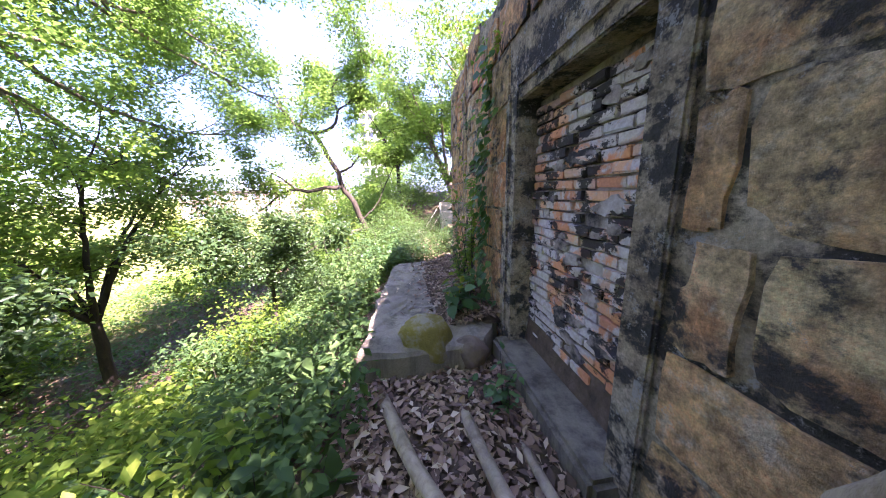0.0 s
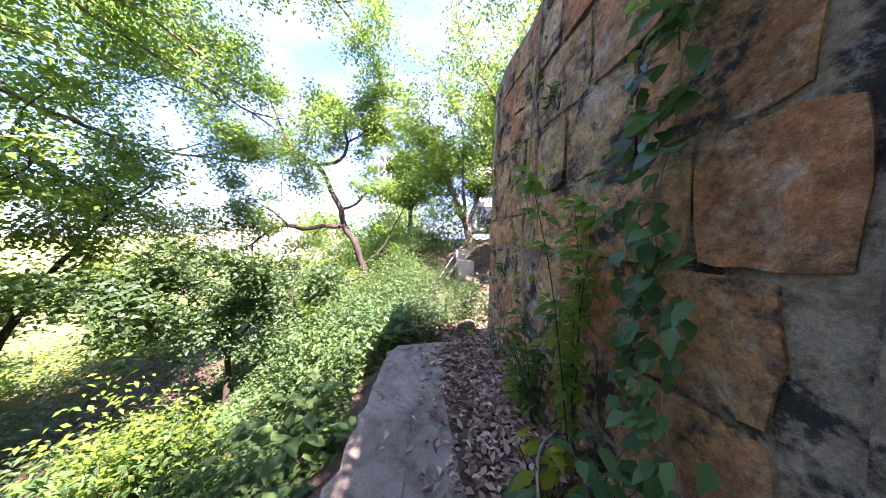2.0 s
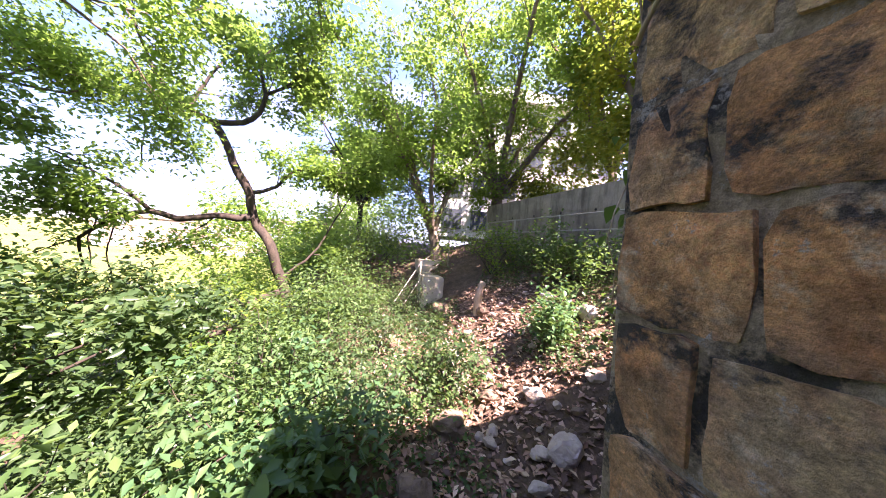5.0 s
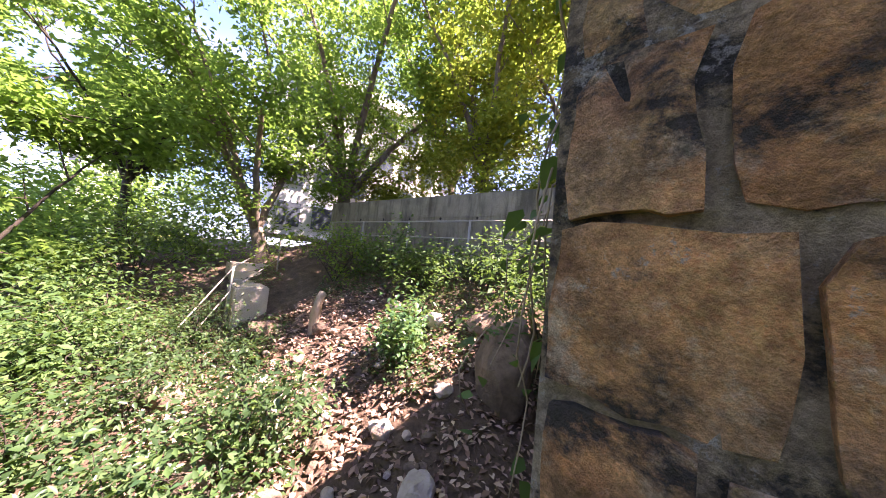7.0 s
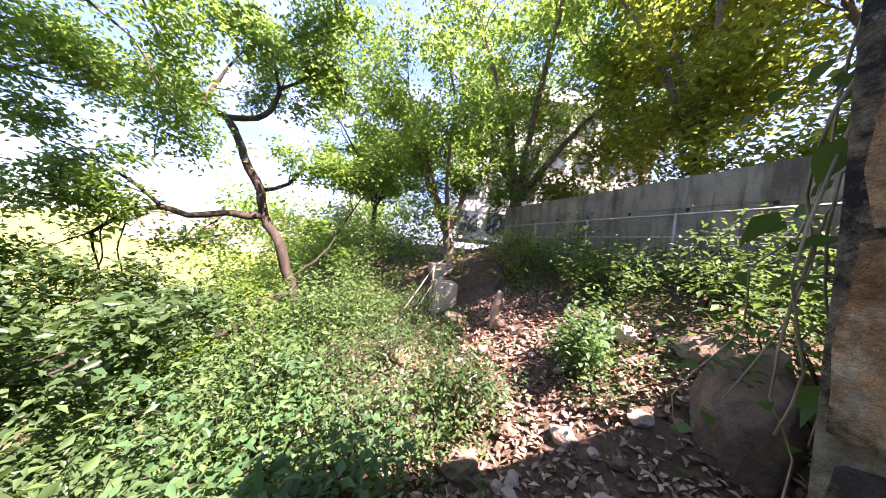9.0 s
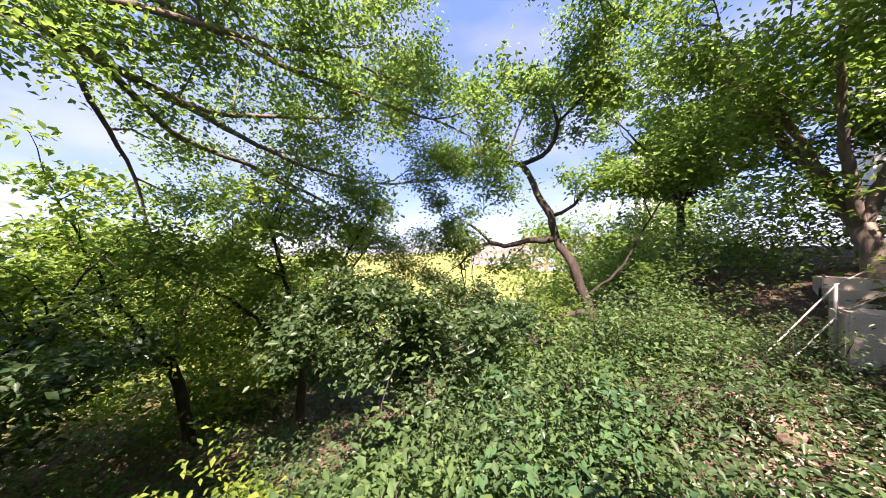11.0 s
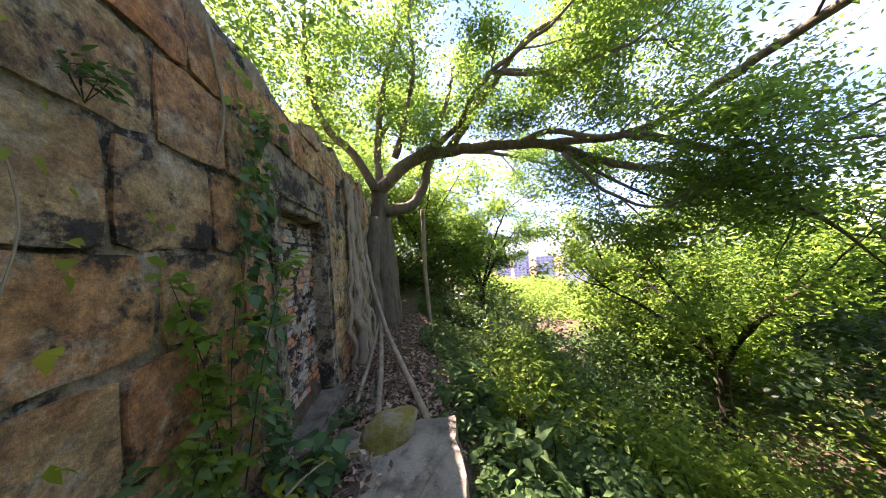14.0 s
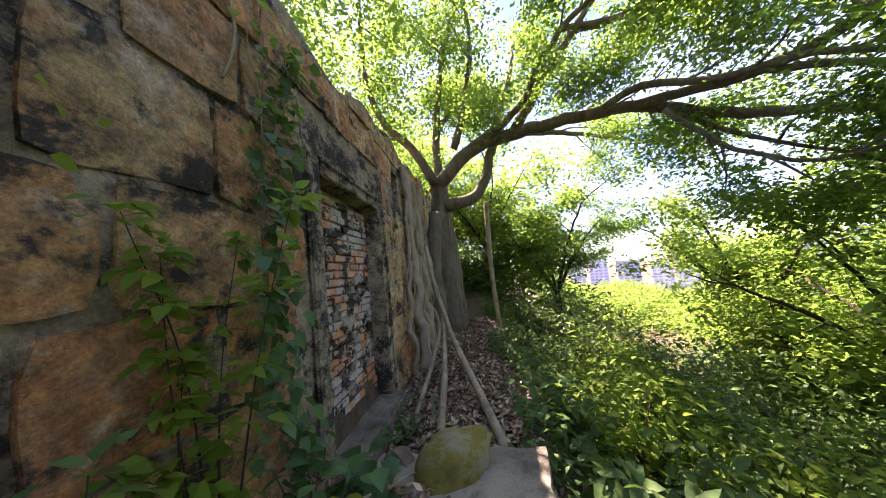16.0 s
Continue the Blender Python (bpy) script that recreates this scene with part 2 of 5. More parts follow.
PIPE = plain("galvanised_pipe", (0.33, 0.31, 0.26), 0.55, 0.3)
WHITE_PAINT = plain("white_facade", (0.72, 0.72, 0.70))
PINK_FACADE = plain("beige_facade", (0.27, 0.20, 0.15))
# distance haze is mixed into this facade colour
HAZE_BLUE_FACADE = plain("haze_tinted_tower", (0.50, 0.55, 0.66))
DARK_GLASS = plain("dark_window", (0.06, 0.075, 0.09), 0.2)
# far windows paled in colour for the distance haze
HAZE_PALE_GLASS = plain("haze_tinted_window", (0.30, 0.36, 0.47), 0.4)
# near-black colour that paints the shade inside openings and holes
RECESS_DARK = plain("recess_dark", (0.03, 0.026, 0.022), 0.95)
LEAF_CANOPY = leaf_material("canopy_leaf", (0.055, 0.105, 0.020), (0.10, 0.185, 0.034), (0.17, 0.27, 0.052), 0.62)
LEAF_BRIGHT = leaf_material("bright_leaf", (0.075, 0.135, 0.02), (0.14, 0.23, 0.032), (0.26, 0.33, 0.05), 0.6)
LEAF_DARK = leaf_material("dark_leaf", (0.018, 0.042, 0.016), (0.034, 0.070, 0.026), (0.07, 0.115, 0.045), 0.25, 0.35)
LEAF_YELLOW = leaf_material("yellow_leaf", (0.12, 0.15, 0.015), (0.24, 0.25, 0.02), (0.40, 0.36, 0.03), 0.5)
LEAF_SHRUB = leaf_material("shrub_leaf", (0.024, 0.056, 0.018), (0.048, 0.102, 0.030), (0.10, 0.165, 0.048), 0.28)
LEAF_IVY = leaf_material("ivy_leaf", (0.025, 0.065, 0.028), (0.045, 0.11, 0.045), (0.085, 0.17, 0.06), 0.28, 0.3)


# ---- builders ----
def mesh_of(name, verts, faces, smooth=False):
    me = bpy.data.meshes.new(name)
    me.from_pydata([tuple(v) for v in verts], [], faces)
    if smooth:
        me.polygons.foreach_set("use_smooth", [True] * len(me.polygons))
    me.update()
    return me


def part(name, me, material, parent=None, label=""):
    """Links a mesh as one object, under a thing or under a part."""
    ob = new(name, me)
    me.materials.clear()
    me.materials.append(material)
    if parent is not None:
        ob.parent = parent
    if label:
        ob["label"] = label
    return ob


def thing(name, x=0, y=0, z=0):
    ob = new(name)
    ob.location = (x, y, z)
    ob.empty_display_size = 0.1
    bpy.context.view_layer.update()
    return ob


def under(ob, parent):
    """Makes ob, built in world places, a child of parent without moving it."""
    ob.parent = parent
    ob.matrix_parent_inverse = Matrix.Translation(parent.location).inverted()
    return ob


def box_data(x0, x1, y0, y1, z0, z1, soft=0.0):
    bm = bmesh.new()
    bmesh.ops.create_cube(bm, size=1)
    for v in bm.verts:
        v.co = ((x0 + x1) / 2 + v.co.x * (x1 - x0), (y0 + y1) / 2 + v.co.y * (y1 - y0), (z0 + z1) / 2 + v.co.z * (z1 - z0))
    if soft:
        bmesh.ops.bevel(bm, geom=bm.edges[:], offset=soft, segments=2, affect="EDGES")
    me = bpy.data.meshes.new("box")
    bm.to_mesh(me)
    bm.free()
    return me


def curve_points(points, step):
    """Catmull-Rom through the points, with a point about every step metres."""
    p = np.array(points, float)
    p = np.vstack([2 * p[0] - p[1], p, 2 * p[-1] - p[-2]])
    out = []
    for i in range(1, len(p) - 2):
        n = max(2, int(np.linalg.norm(p[i + 1][:3] - p[i][:3]) / step))
        for t in np.arange(n) / n:
            out.append(0.5 * (2 * p[i] + (p[i + 1] - p[i - 1]) * t + (2 * p[i - 1] - 5 * p[i] + 4 * p[i + 1] - p[i + 2]) * t**2 + (3 * p[i] - p[i - 1] - 3 * p[i + 1] + p[i + 2]) * t**3))
    out.append(p[-2])
    return np.array(out)


def tube_arrays(path, radii, sides=8, rough=0.0, rng=None):
    path = np.asarray(path, float)
    n = len(path)
    along = np.gradient(path, axis=0)
    along /= np.linalg.norm(along, axis=1, keepdims=True) + 1e-9
    side = np.cross(along, (0.31, 0.17, 0.93))
    bad = np.linalg.norm(side, axis=1) < 0.1
    side[bad] = np.cross(along[bad], (1, 0, 0))
    side /= np.linalg.norm(side, axis=1, keepdims=True)
    other = np.cross(along, side)
    a = np.arange(sides) * 2 * np.pi / sides
    r = np.asarray(radii, float)[:, None] * np.ones((1, sides))
    if rough and rng is not None:
        r = r * (1 + rough * rng.standard_normal((n, sides)))
    v = path[:, None] + r[..., None] * (np.cos(a)[None, :, None] * side[:, None] + np.sin(a)[None, :, None] * other[:, None])
    faces = []
    for i in range(n - 1):
        for j in range(sides):
            k = (j + 1) % sides
            faces.append((i * sides + j, i * sides + k, (i + 1) * sides + k, (i + 1) * sides + j))
    faces.append(tuple(range(sides - 1, -1, -1)))
    faces.append(tuple((n - 1) * sides + j for j in range(sides)))
    return v.reshape(-1, 3), faces


def tube_data(name, path, radii, sides=8, rough=0.0, rng=None):
    v, fcs = tube_arrays(path, radii, sides, rough, rng)
    return mesh_of(name, v, fcs, True)


def joined_tubes(name, tubes, sides=6):
    verts, faces, base = [], [], 0
    for path, radii in tubes:
        v, fcs = tube_arrays(path, radii, sides)
        verts.append(v)
        faces += [tuple(i + base for i in q) for q in fcs]
        base += len(v)
    return mesh_of(name, np.vstack(verts), faces, True)


def leaf_data(name, places, sizes, rng, droop=0.35, narrow=0.42, flat=0.6):
    """Folded four-cornered leaves, each an island of two triangles."""
    n = len(places)
    places, sizes = np.asarray(places, float), np.asarray(sizes, float)[:, None]
    yaw = rng.uniform(0, 2 * np.pi, n)
    along = np.stack([np.cos(yaw), np.sin(yaw), rng.normal(-droop, 0.45, n)], 1)
    along /= np.linalg.norm(along, axis=1, keepdims=True)
    up = np.stack([rng.normal(0, 1 - flat, n), rng.normal(0, 1 - flat, n), np.ones(n)], 1)
    side = np.cross(along, up)
    side /= np.linalg.norm(side, axis=1, keepdims=True) + 1e-9
    nor = np.cross(side, along)
    w = sizes * narrow * 0.5 * rng.uniform(0.8, 1.2, (n, 1))
    v = np.empty((n, 4, 3))
    v[:, 0] = places
    v[:, 1] = places + along * sizes * 0.45 + side * w + nor * w * 0.35
    v[:, 2] = places + along * sizes - nor * sizes * 0.12
    v[:, 3] = places + along * sizes * 0.45 - side * w + nor * w * 0.35
    idx = (np.arange(n)[:, None] * 4 + np.array([0, 1, 2, 0, 2, 3])).ravel()
    me = bpy.data.meshes.new(name)
    me.vertices.add(4 * n)
    me.vertices.foreach_set("co", v.ravel())
    me.loops.add(6 * n)
    me.loops.foreach_set("vertex_index", idx)
    me.polygons.add(2 * n)
    me.polygons.foreach_set("loop_start", np.arange(0, 6 * n, 3))
    me.polygons.foreach_set("loop_total", np.full(2 * n, 3))
    me.update(calc_edges=True)
    return me


EYES = np.array([row[1] for row in ROWS])


def in_clumps(centres, radii, count, rng, squash=0.6, clear=0.9):
    """Leaf places in ragged clumps, none of them where the path runs."""
    centres, radii = np.asarray(centres, float), np.asarray(radii, float)
    weight = radii**2 / (radii**2).sum()
    pick = rng.choice(len(centres), count, p=weight)
    d = rng.standard_normal((count, 3))
    d /= np.linalg.norm(d, axis=1, keepdims=True)
    r = rng.uniform(0, 1, (count, 1)) ** 0.55
    p = centres[pick] + d * r * radii[pick][:, None] * (1, 1, squash)
    p += rng.normal(0, 0.11, p.shape)
    far = np.min(np.linalg.norm(p[:, None, :] - EYES[None], axis=2), axis=1) > clear
    return p[far]


def twigs(start, toward, length, rng, levels=2, radius=0.03, out=None, tips=None):
    """A crooked branch with side branches; collects tubes and tips."""
    start, d = np.array(start, float), np.array(toward, float)
    d /= np.linalg.norm(d)
    n = max(3, int(length / 0.35))
    pts = [start]
    for i in range(n):
        d = d + rng.normal(0, 0.24, 3) + (0, 0, 0.03)
        d /= np.linalg.norm(d)
        pts.append(pts[-1] + d * length / n)
    pts = np.array(pts)
    out.append((pts, np.linspace(radius, radius * 0.35, len(pts))))
    tips.append(pts[-1])
    if levels > 0:
        for i in range(1, n + 1):
            if rng.random() < 0.75:
                s = d + rng.normal(0, 0.75, 3)
                twigs(pts[i], s, length * rng.uniform(0.4, 0.65), rng, levels - 1, radius * 0.5, out, tips)


def big_leaf_data(name, places, dirs, sizes, rng, width=0.62):
    """Broad leaves with a midrib fold and a drooping tip; eight corners each."""
    n = len(places)
    p, s = np.asarray(places, float), np.asarray(sizes, float)[:, None]
    a = np.asarray(dirs, float)
    a = a / np.linalg.norm(a, axis=1, keepdims=True)
    up = np.stack([rng.normal(0, 0.35, n), rng.normal(0, 0.35, n), np.ones(n)], 1)
    side = np.cross(a, up)
    side /= np.linalg.norm(side, axis=1, keepdims=True) + 1e-9
    nor = np.cross(side, a)
    w = s * width * 0.5
    mid1, mid2 = p + a * s * 0.28, p + a * s * 0.62 - nor * s * 0.04
    v = np.stack([p, mid1 + side * w + nor * w * 0.22, mid1, mid1 - side * w + nor * w * 0.22,
                  mid2 + side * w * 0.72 + nor * w * 0.12, mid2, mid2 - side * w * 0.72 + nor * w * 0.12, p + a * s - nor * s * 0.16], 1)
    tri = np.array([0, 1, 2, 0, 2, 3, 1, 4, 5, 1, 5, 2, 2, 5, 6, 2, 6, 3, 4, 7, 5, 5, 7, 6])
    idx = (np.arange(n)[:, None] * 8 + tri).ravel()
    me = bpy.data.meshes.new(name)
    me.vertices.add(8 * n)
    me.vertices.foreach_set("co", v.ravel())
    me.loops.add(24 * n)
    me.loops.foreach_set("vertex_index", idx)
    me.polygons.add(8 * n)
    me.polygons.foreach_set("loop_start", np.arange(0, 24 * n, 3))
    me.polygons.foreach_set("loop_total", np.full(8 * n, 3))
    me.polygons.foreach_set("use_smooth", np.ones(8 * n, bool))
    me.update(calc_edges=True)
    return me


def ramp01(v, a, b):
    t = np.clip((v - a) / (b - a), 0, 1)
    return t * t * (3 - 2 * t)


def ground_height(x, y):
    """The hillside: a ledge along the wall, a steep slope to the valley, a bank up to the retaining wall, a terrace behind the ruin."""
    x, y = np.asarray(x, float), np.asarray(y, float)
    z = np.interp(x, [-40, -8, -2, 2.2, 5.2, 6.5, 8, 9.5, 11, 12, 14, 30], [1.5, 0.4, -0.12, -0.26, -0.36, -0.45, -0.40, -0.25, -0.22, 0.1, 0.7, 1.0])
    s = np.clip(y - 1.3, 0, None)
    z = z - 0.62 * np.clip(s, 0, 5.5) - 0.14 * np.clip(s - 5.5, 0, 20)
    z = z - 0.22 * np.clip(y - 0.8 * np.clip(x, 0, None) - 24, 0, 260)
    z = z + 0.10 * np.sin(x * 1.7 + y * 0.9) * ramp01(s, 0, 2) + 0.06 * np.sin(x * 3.1 - y * 2.3) * ramp01(s, 0, 1)
    bank = np.clip(-0.5 - y, 0, 3.2) * 0.53 * ramp01(x, 5.2, 7.0)
    z = z + bank * ramp01(x, 16, 12) + ramp01(x, 12, 16) * 0.6 * ramp01(-y, 0, 4)
    high = np.maximum(ramp01(-y, 0.12, 0.42) * ramp01(-x, -5.16, -5.05), ramp01(-y, 4.0, 4.3) * ramp01(x, 4.9, 5.1) * ramp01(-x, -13.6, -13.2))
    return z * (1 - high) + 2.75 * high


def ground_at(x, y):
    return float(ground_height(x, y))


# ---- ground ----
def axis_lines(low, high, step, reach, extra):
    near = list(np.arange(low, high, step)) + extra
    out, v, g = [], high, step
    while v < reach:
        g *= 1.25
        v += g
        out.append(v)
    back, v, g = [], low, step
    while v > -reach:
        g *= 1.25
        v -= g
        back.append(v)
    return np.array(sorted(set(round(q, 3) for q in back + near + out)))


def build_ground():
    xs = axis_lines(-6, 15, 0.16, 3000, [5.05, 5.16])
    ys = axis_lines(-6, 11, 0.16, 3000, [-0.12, -0.42, -4.0, -4.3])
    gx, gy = np.meshgrid(xs, ys, indexing="ij")
    gz = ground_height(gx, gy)
    rng = np.random.default_rng(5)
    gz += rng.normal(0, 0.012, gz.shape) * (np.abs(gx) < 16) * (np.abs(gy) < 12)
    v = np.stack([gx, gy, gz], -1).reshape(-1, 3)
    m = len(ys)
    faces = [(i * m + j, (i + 1) * m + j, (i + 1) * m + j + 1, i * m + j + 1) for i in range(len(xs) - 1) for j in range(m - 1)]
    tagged(part("ground", mesh_of("ground", v, faces, True), GROUND), "brown hillside soil sloping down into the green valley", "ground", kind="structure")


build_ground()


# ---- ruined wall ----
DOOR_X0, DOOR_X1, DOOR_TOP = 1.02, 2.28, 2.06
HOLE = (-0.05, 0.27, 2.46, 2.84)
WALL_X0, WALL_X1 = -4.2, 5.22


def wall_top(x):
    return 3.12 + 0.09 * math.sin(x * 2.1) + 0.06 * math.sin(x * 5.3 + 1) + 0.28 * max(0.0, min(1.0, (1.5 - x) / 2))


def build_wall():
    xs = sorted(set([round(v, 3) for v in np.arange(WALL_X0, WALL_X1 + 0.001, 0.094)] + [DOOR_X0, DOOR_X1, HOLE[0], HOLE[1], WALL_X1]))
    zs = sorted(set([round(v, 3) for v in np.arange(-0.9, 3.0, 0.1)] + [DOOR_TOP, HOLE[2], HOLE[3], -0.12]))
    zs = [*zs, 3.0, 9.0]
    n, m = len(xs), len(zs)
    verts, index = [], {}

    def corner(i, j, back):
        key = (i, j, back)
        if key not in index:
            x = xs[i]
            z = min(zs[j], wall_top(x)) if j < m - 1 else wall_top(x) + 0.02
            y = -0.5 if back else 0.012 * noise.noise((x * 3.1, z * 3.1, 2.0)) + 0.006 * noise.noise((x * 11, z * 11, 5.0)) - 0.004
            index[key] = len(verts)
            verts.append((x, y, z))
        return index[key]

    def open_at(i, j):
        if not (0 <= i < n - 1 and 0 <= j < m - 1):
            return True
        cx, cz = (xs[i] + xs[i + 1]) / 2, (zs[j] + zs[j + 1]) / 2
        door = DOOR_X0 < cx < DOOR_X1 and -0.12 < cz < DOOR_TOP
        hole = HOLE[0] < cx < HOLE[1] and HOLE[2] < cz < HOLE[3]
        return door or hole

    faces = []
    for i in range(n - 1):
        for j in range(m - 1):
            if open_at(i, j):
                continue
            faces.append((corner(i, j, 0), corner(i + 1, j, 0), corner(i + 1, j + 1, 0), corner(i, j + 1, 0)))
            faces.append((corner(i, j, 1), corner(i, j + 1, 1), corner(i + 1, j + 1, 1), corner(i + 1, j, 1)))
            for di, dj, a, b in ((-1, 0, (i, j), (i, j + 1)), (1, 0, (i + 1, j + 1), (i + 1, j)), (0, -1, (i + 1, j), (i, j)), (0, 1, (i, j + 1), (i + 1, j + 1))):
                if open_at(i + di, j + dj):
                    faces.append((corner(*a, 0), corner(*b, 0), corner(*b, 1), corner(*a, 1)))
    wall = part("wall_north", mesh_of("wall", verts, faces), MORTAR)
    return tagged(wall, "old sandstone block wall with crumbling render and black stains", "wall", kind="structure")


wall = build_wall()
end = part("wall_east", box_data(4.78, 5.20, -4.1, -0.49, -0.9, 3.1, 0.02), MORTAR)
tagged(end, "side wall of the stone ruin", "wall", kind="structure")
# backing of the small opening; its interior darkness is painted as near-black colour
back = part("wall_south", box_data(HOLE[0] - 0.3, HOLE[1] + 0.3, -0.62, -0.506, HOLE[2] - 0.3, HOLE[3] + 0.25), RECESS_DARK)
tagged(back, "near-black backing that paints the dark inside the small opening", "wall", kind="structure")


# ---- bricked-up doorway ----
door = thing("door_1", (DOOR_X0 + DOOR_X1) / 2, -0.1, -0.12)
tagged(door, "bricked-up doorway in the stone wall, bricks sooty with flaking white plaster", "doorway", kind="structure")
for name, box in (("jamb", (DOOR_X0 - 0.13, DOOR_X0 + 0.012, -0.19, 0.018, -0.12, DOOR_TOP + 0.10)), ("jamb", (DOOR_X1 - 0.012, DOOR_X1 + 0.12, -0.19, 0.02, -0.12, DOOR_TOP + 0.10)),
                  ("lintel", (DOOR_X0 + 0.014, DOOR_X1 - 0.014, -0.19, 0.018, DOOR_TOP - 0.012, DOOR_TOP + 0.10))):
    under(part(name, box_data(*box, 0.012), MORTAR), door)
    x0, x1, y0, y1, z0, z1 = box
    inner = (x0 - 0.05, x0 + 0.02, 0.0, 0.034, z0, z1) if x0 < 1.2 and name == "jamb" else (x1 - 0.02, x1 + 0.05, 0.0, 0.036, z0, z1) if name == "jamb" else (x0, x1, 0.0, 0.038, z1 - 0.02, z1 + 0.05)
    under(part("moulding", box_data(*inner, 0.012), MORTAR), door)
under(part("threshold", box_data(DOOR_X0 - 0.1, DOOR_X1 + 0.1, -0.3, 0.16, -0.42, -0.08, 0.03), JAMB_CONCRETE, label="worn stone threshold under the bricks"), door)
under(part("mortar_bed", box_data(DOOR_X0 - 0.01, DOOR_X1 + 0.01, -0.32, -0.188, -0.1, DOOR_TOP), LIME), door)

# ---- slab ----
def build_slab():
    rng = np.random.default_rng(11)
    outline = [(2.14, 1.42), (2.10, 1.0), (2.16, 0.30), (2.6, 0.05), (5.30, 0.02), (5.33, 0.55), (5.24, 1.10), (5.05, 1.18), (3.6, 1.33)]
    ring = []
    for (ax, ay), (bx, by) in zip(outline, outline[1:] + outline[:1]):
        k = max(2, int(math.hypot(bx - ax, by - ay) / 0.12))
        for t in range(k):
            ring.append((ax + (bx - ax) * t / k + rng.normal(0, 0.014), ay + (by - ay) * t / k + rng.normal(0, 0.014)))
    bm = bmesh.new()
    cx, cy = 3.7, 0.65
    def loop(scale, z, jitter=0.0):
        return [bm.verts.new((cx + (x - cx) * scale, max(0.02, cy + (y - cy) * scale), z + rng.normal(0, jitter))) for x, y in ring]
    loops = [loop(1.0, -0.55), loop(1.005, -0.3, 0.01), loop(1.0, -0.05, 0.008), loop(0.985, -0.008, 0.006), loop(0.8, 0.0, 0.008), loop(0.45, 0.004, 0.008)]
    for a, b in zip(loops, loops[1:]):
        for i in range(len(ring)):
            j = (i + 1) % len(ring)
            bm.faces.new((a[i], a[j], b[j], b[i]))
    bm.faces.new(loops[-1])
    me = bpy.data.meshes.new("slab")
    bm.to_mesh(me)
    bm.free()
    tagged(part("concrete_ledge", me, SLAB_CONCRETE), "worn grey concrete ledge at the foot of the stone wall", "ledge")


build_slab()


# ---- rocks ----
def rock_data(size, seed, rough=0.22, cut=0.0):
    bm = bmesh.new()
    bmesh.ops.create_icosphere(bm, subdivisions=3, radius=0.5)
    for v in bm.verts:
        d = v.co.normalized()
        r = 1 + rough * noise.noise(d * 1.6 + Vector((seed, 0, 0))) * 1.6 + 0.08 * noise.noise(d * 4 + Vector((0, seed, 0)))
        c = d * 0.5 * r
        for k in range(5):
            a = seed * 1.7 + k * 2.4
            nrm = Vector((math.cos(a), math.sin(a), 0.55 * math.sin(k * 1.9 + seed))).normalized()
            over = c.dot(nrm) - 0.38
            if over > 0:
                c -= nrm * over * 0.85
        v.co = (c.x * size[0], c.y * size[1], c.z * size[2])
    me = bpy.data.meshes.new("rock")
    bm.to_mesh(me)
    bm.free()
    return me


def rock(x, y, z, size, seed, material, label, turn=0, tilt=0, name="rock", group="", smooth=False):
    me = rock_data(size, seed)
    if smooth:
        me.polygons.foreach_set("use_smooth", [True] * len(me.polygons))
    ob = part(name, me, material)
    ob.matrix_world = pose(x, y, z, tilt, 0, turn)
    return tagged(ob, label, "rock", group)


rock(2.33, 0.80, -0.02, (0.46, 0.60, 0.46), 2.3, MOSS_ROCK, "yellow mossy boulder leaning on the concrete ledge", 15, 12, smooth=True)
rock(2.25, 0.42, -0.14, (0.42, 0.36, 0.30), 4.1, ROCK, "grey rough stone beside the mossy boulder", 40, smooth=True)
rng_r = np.random.default_rng(21)
for x, y, s, lab in ((6.35, -0.95, 0.34, 1), (6.95, -1.05, 0.24, 1), (6.75, -1.62, 0.22, 1), (7.3, -0.7, 0.22, 0), (7.9, -0.9, 0.3, 0), (8.6, -0.5, 0.36, 0), (9.1, -1.4, 0.3, 0), (7.0, -0.15, 0.4, 0),
                     (7.6, 0.1, 0.35, 0), (6.4, 0.3, 0.3, 0), (8.9, 0.2, 0.4, 0), (6.9, -2.5, 0.5, 0), (7.6, -2.3, 0.34, 1), (8.5, -2.3, 0.3, 1), (10.0, -0.9, 0.5, 0), (10.3, 0.2, 0.5, 0)):
    pale = lab == 1
    rock(x, y, ground_at(x, y) + s * 0.16, (s, s * 0.8, s * 0.62), x * 3.3 + y, PALE_ROCK if pale else ROCK,
         "pale broken rubble stone on the leafy trail" if pale else "brown weathered rock on the overgrown bank", rng_r.uniform(0, 360), group="rubble on the bank")
rock(6.35, -2.1, 0.42, (0.62, 0.62, 0.95), 7.7, ROCK, "large brown boulder leaning by the wall corner", 25, 8)
for i in range(70):
    x, y = rng_r.uniform(5.6, 9.8), rng_r.uniform(-2.6, 0.6)
    s = rng_r.uniform(0.05, 0.15)
    rock(x, y, ground_at(x, y) + s * 0.2, (s, s * 0.8, s * 0.6), i * 1.3, PALE_ROCK if rng_r.random() < 0.4 else ROCK, "small broken stone among dry leaves", rng_r.uniform(0, 360), group="rubble on the bank")

for i in range(34):
    x, y = 6.2 + rng_r.uniform(0, 2.6), -0.75 + rng_r.normal(0, 0.4)
    s = rng_r.uniform(0.06, 0.17)
    rock(x, y, ground_at(x, y) + s * 0.28, (s, s * rng_r.uniform(0.6, 0.95), s * 0.55), 90 + i * 1.7, PALE_ROCK if i % 3 else ROCK, "pale broken stone lying on the leafy trail", rng_r.uniform(0, 360), rng_r.uniform(-20, 20), group="rubble on the bank")

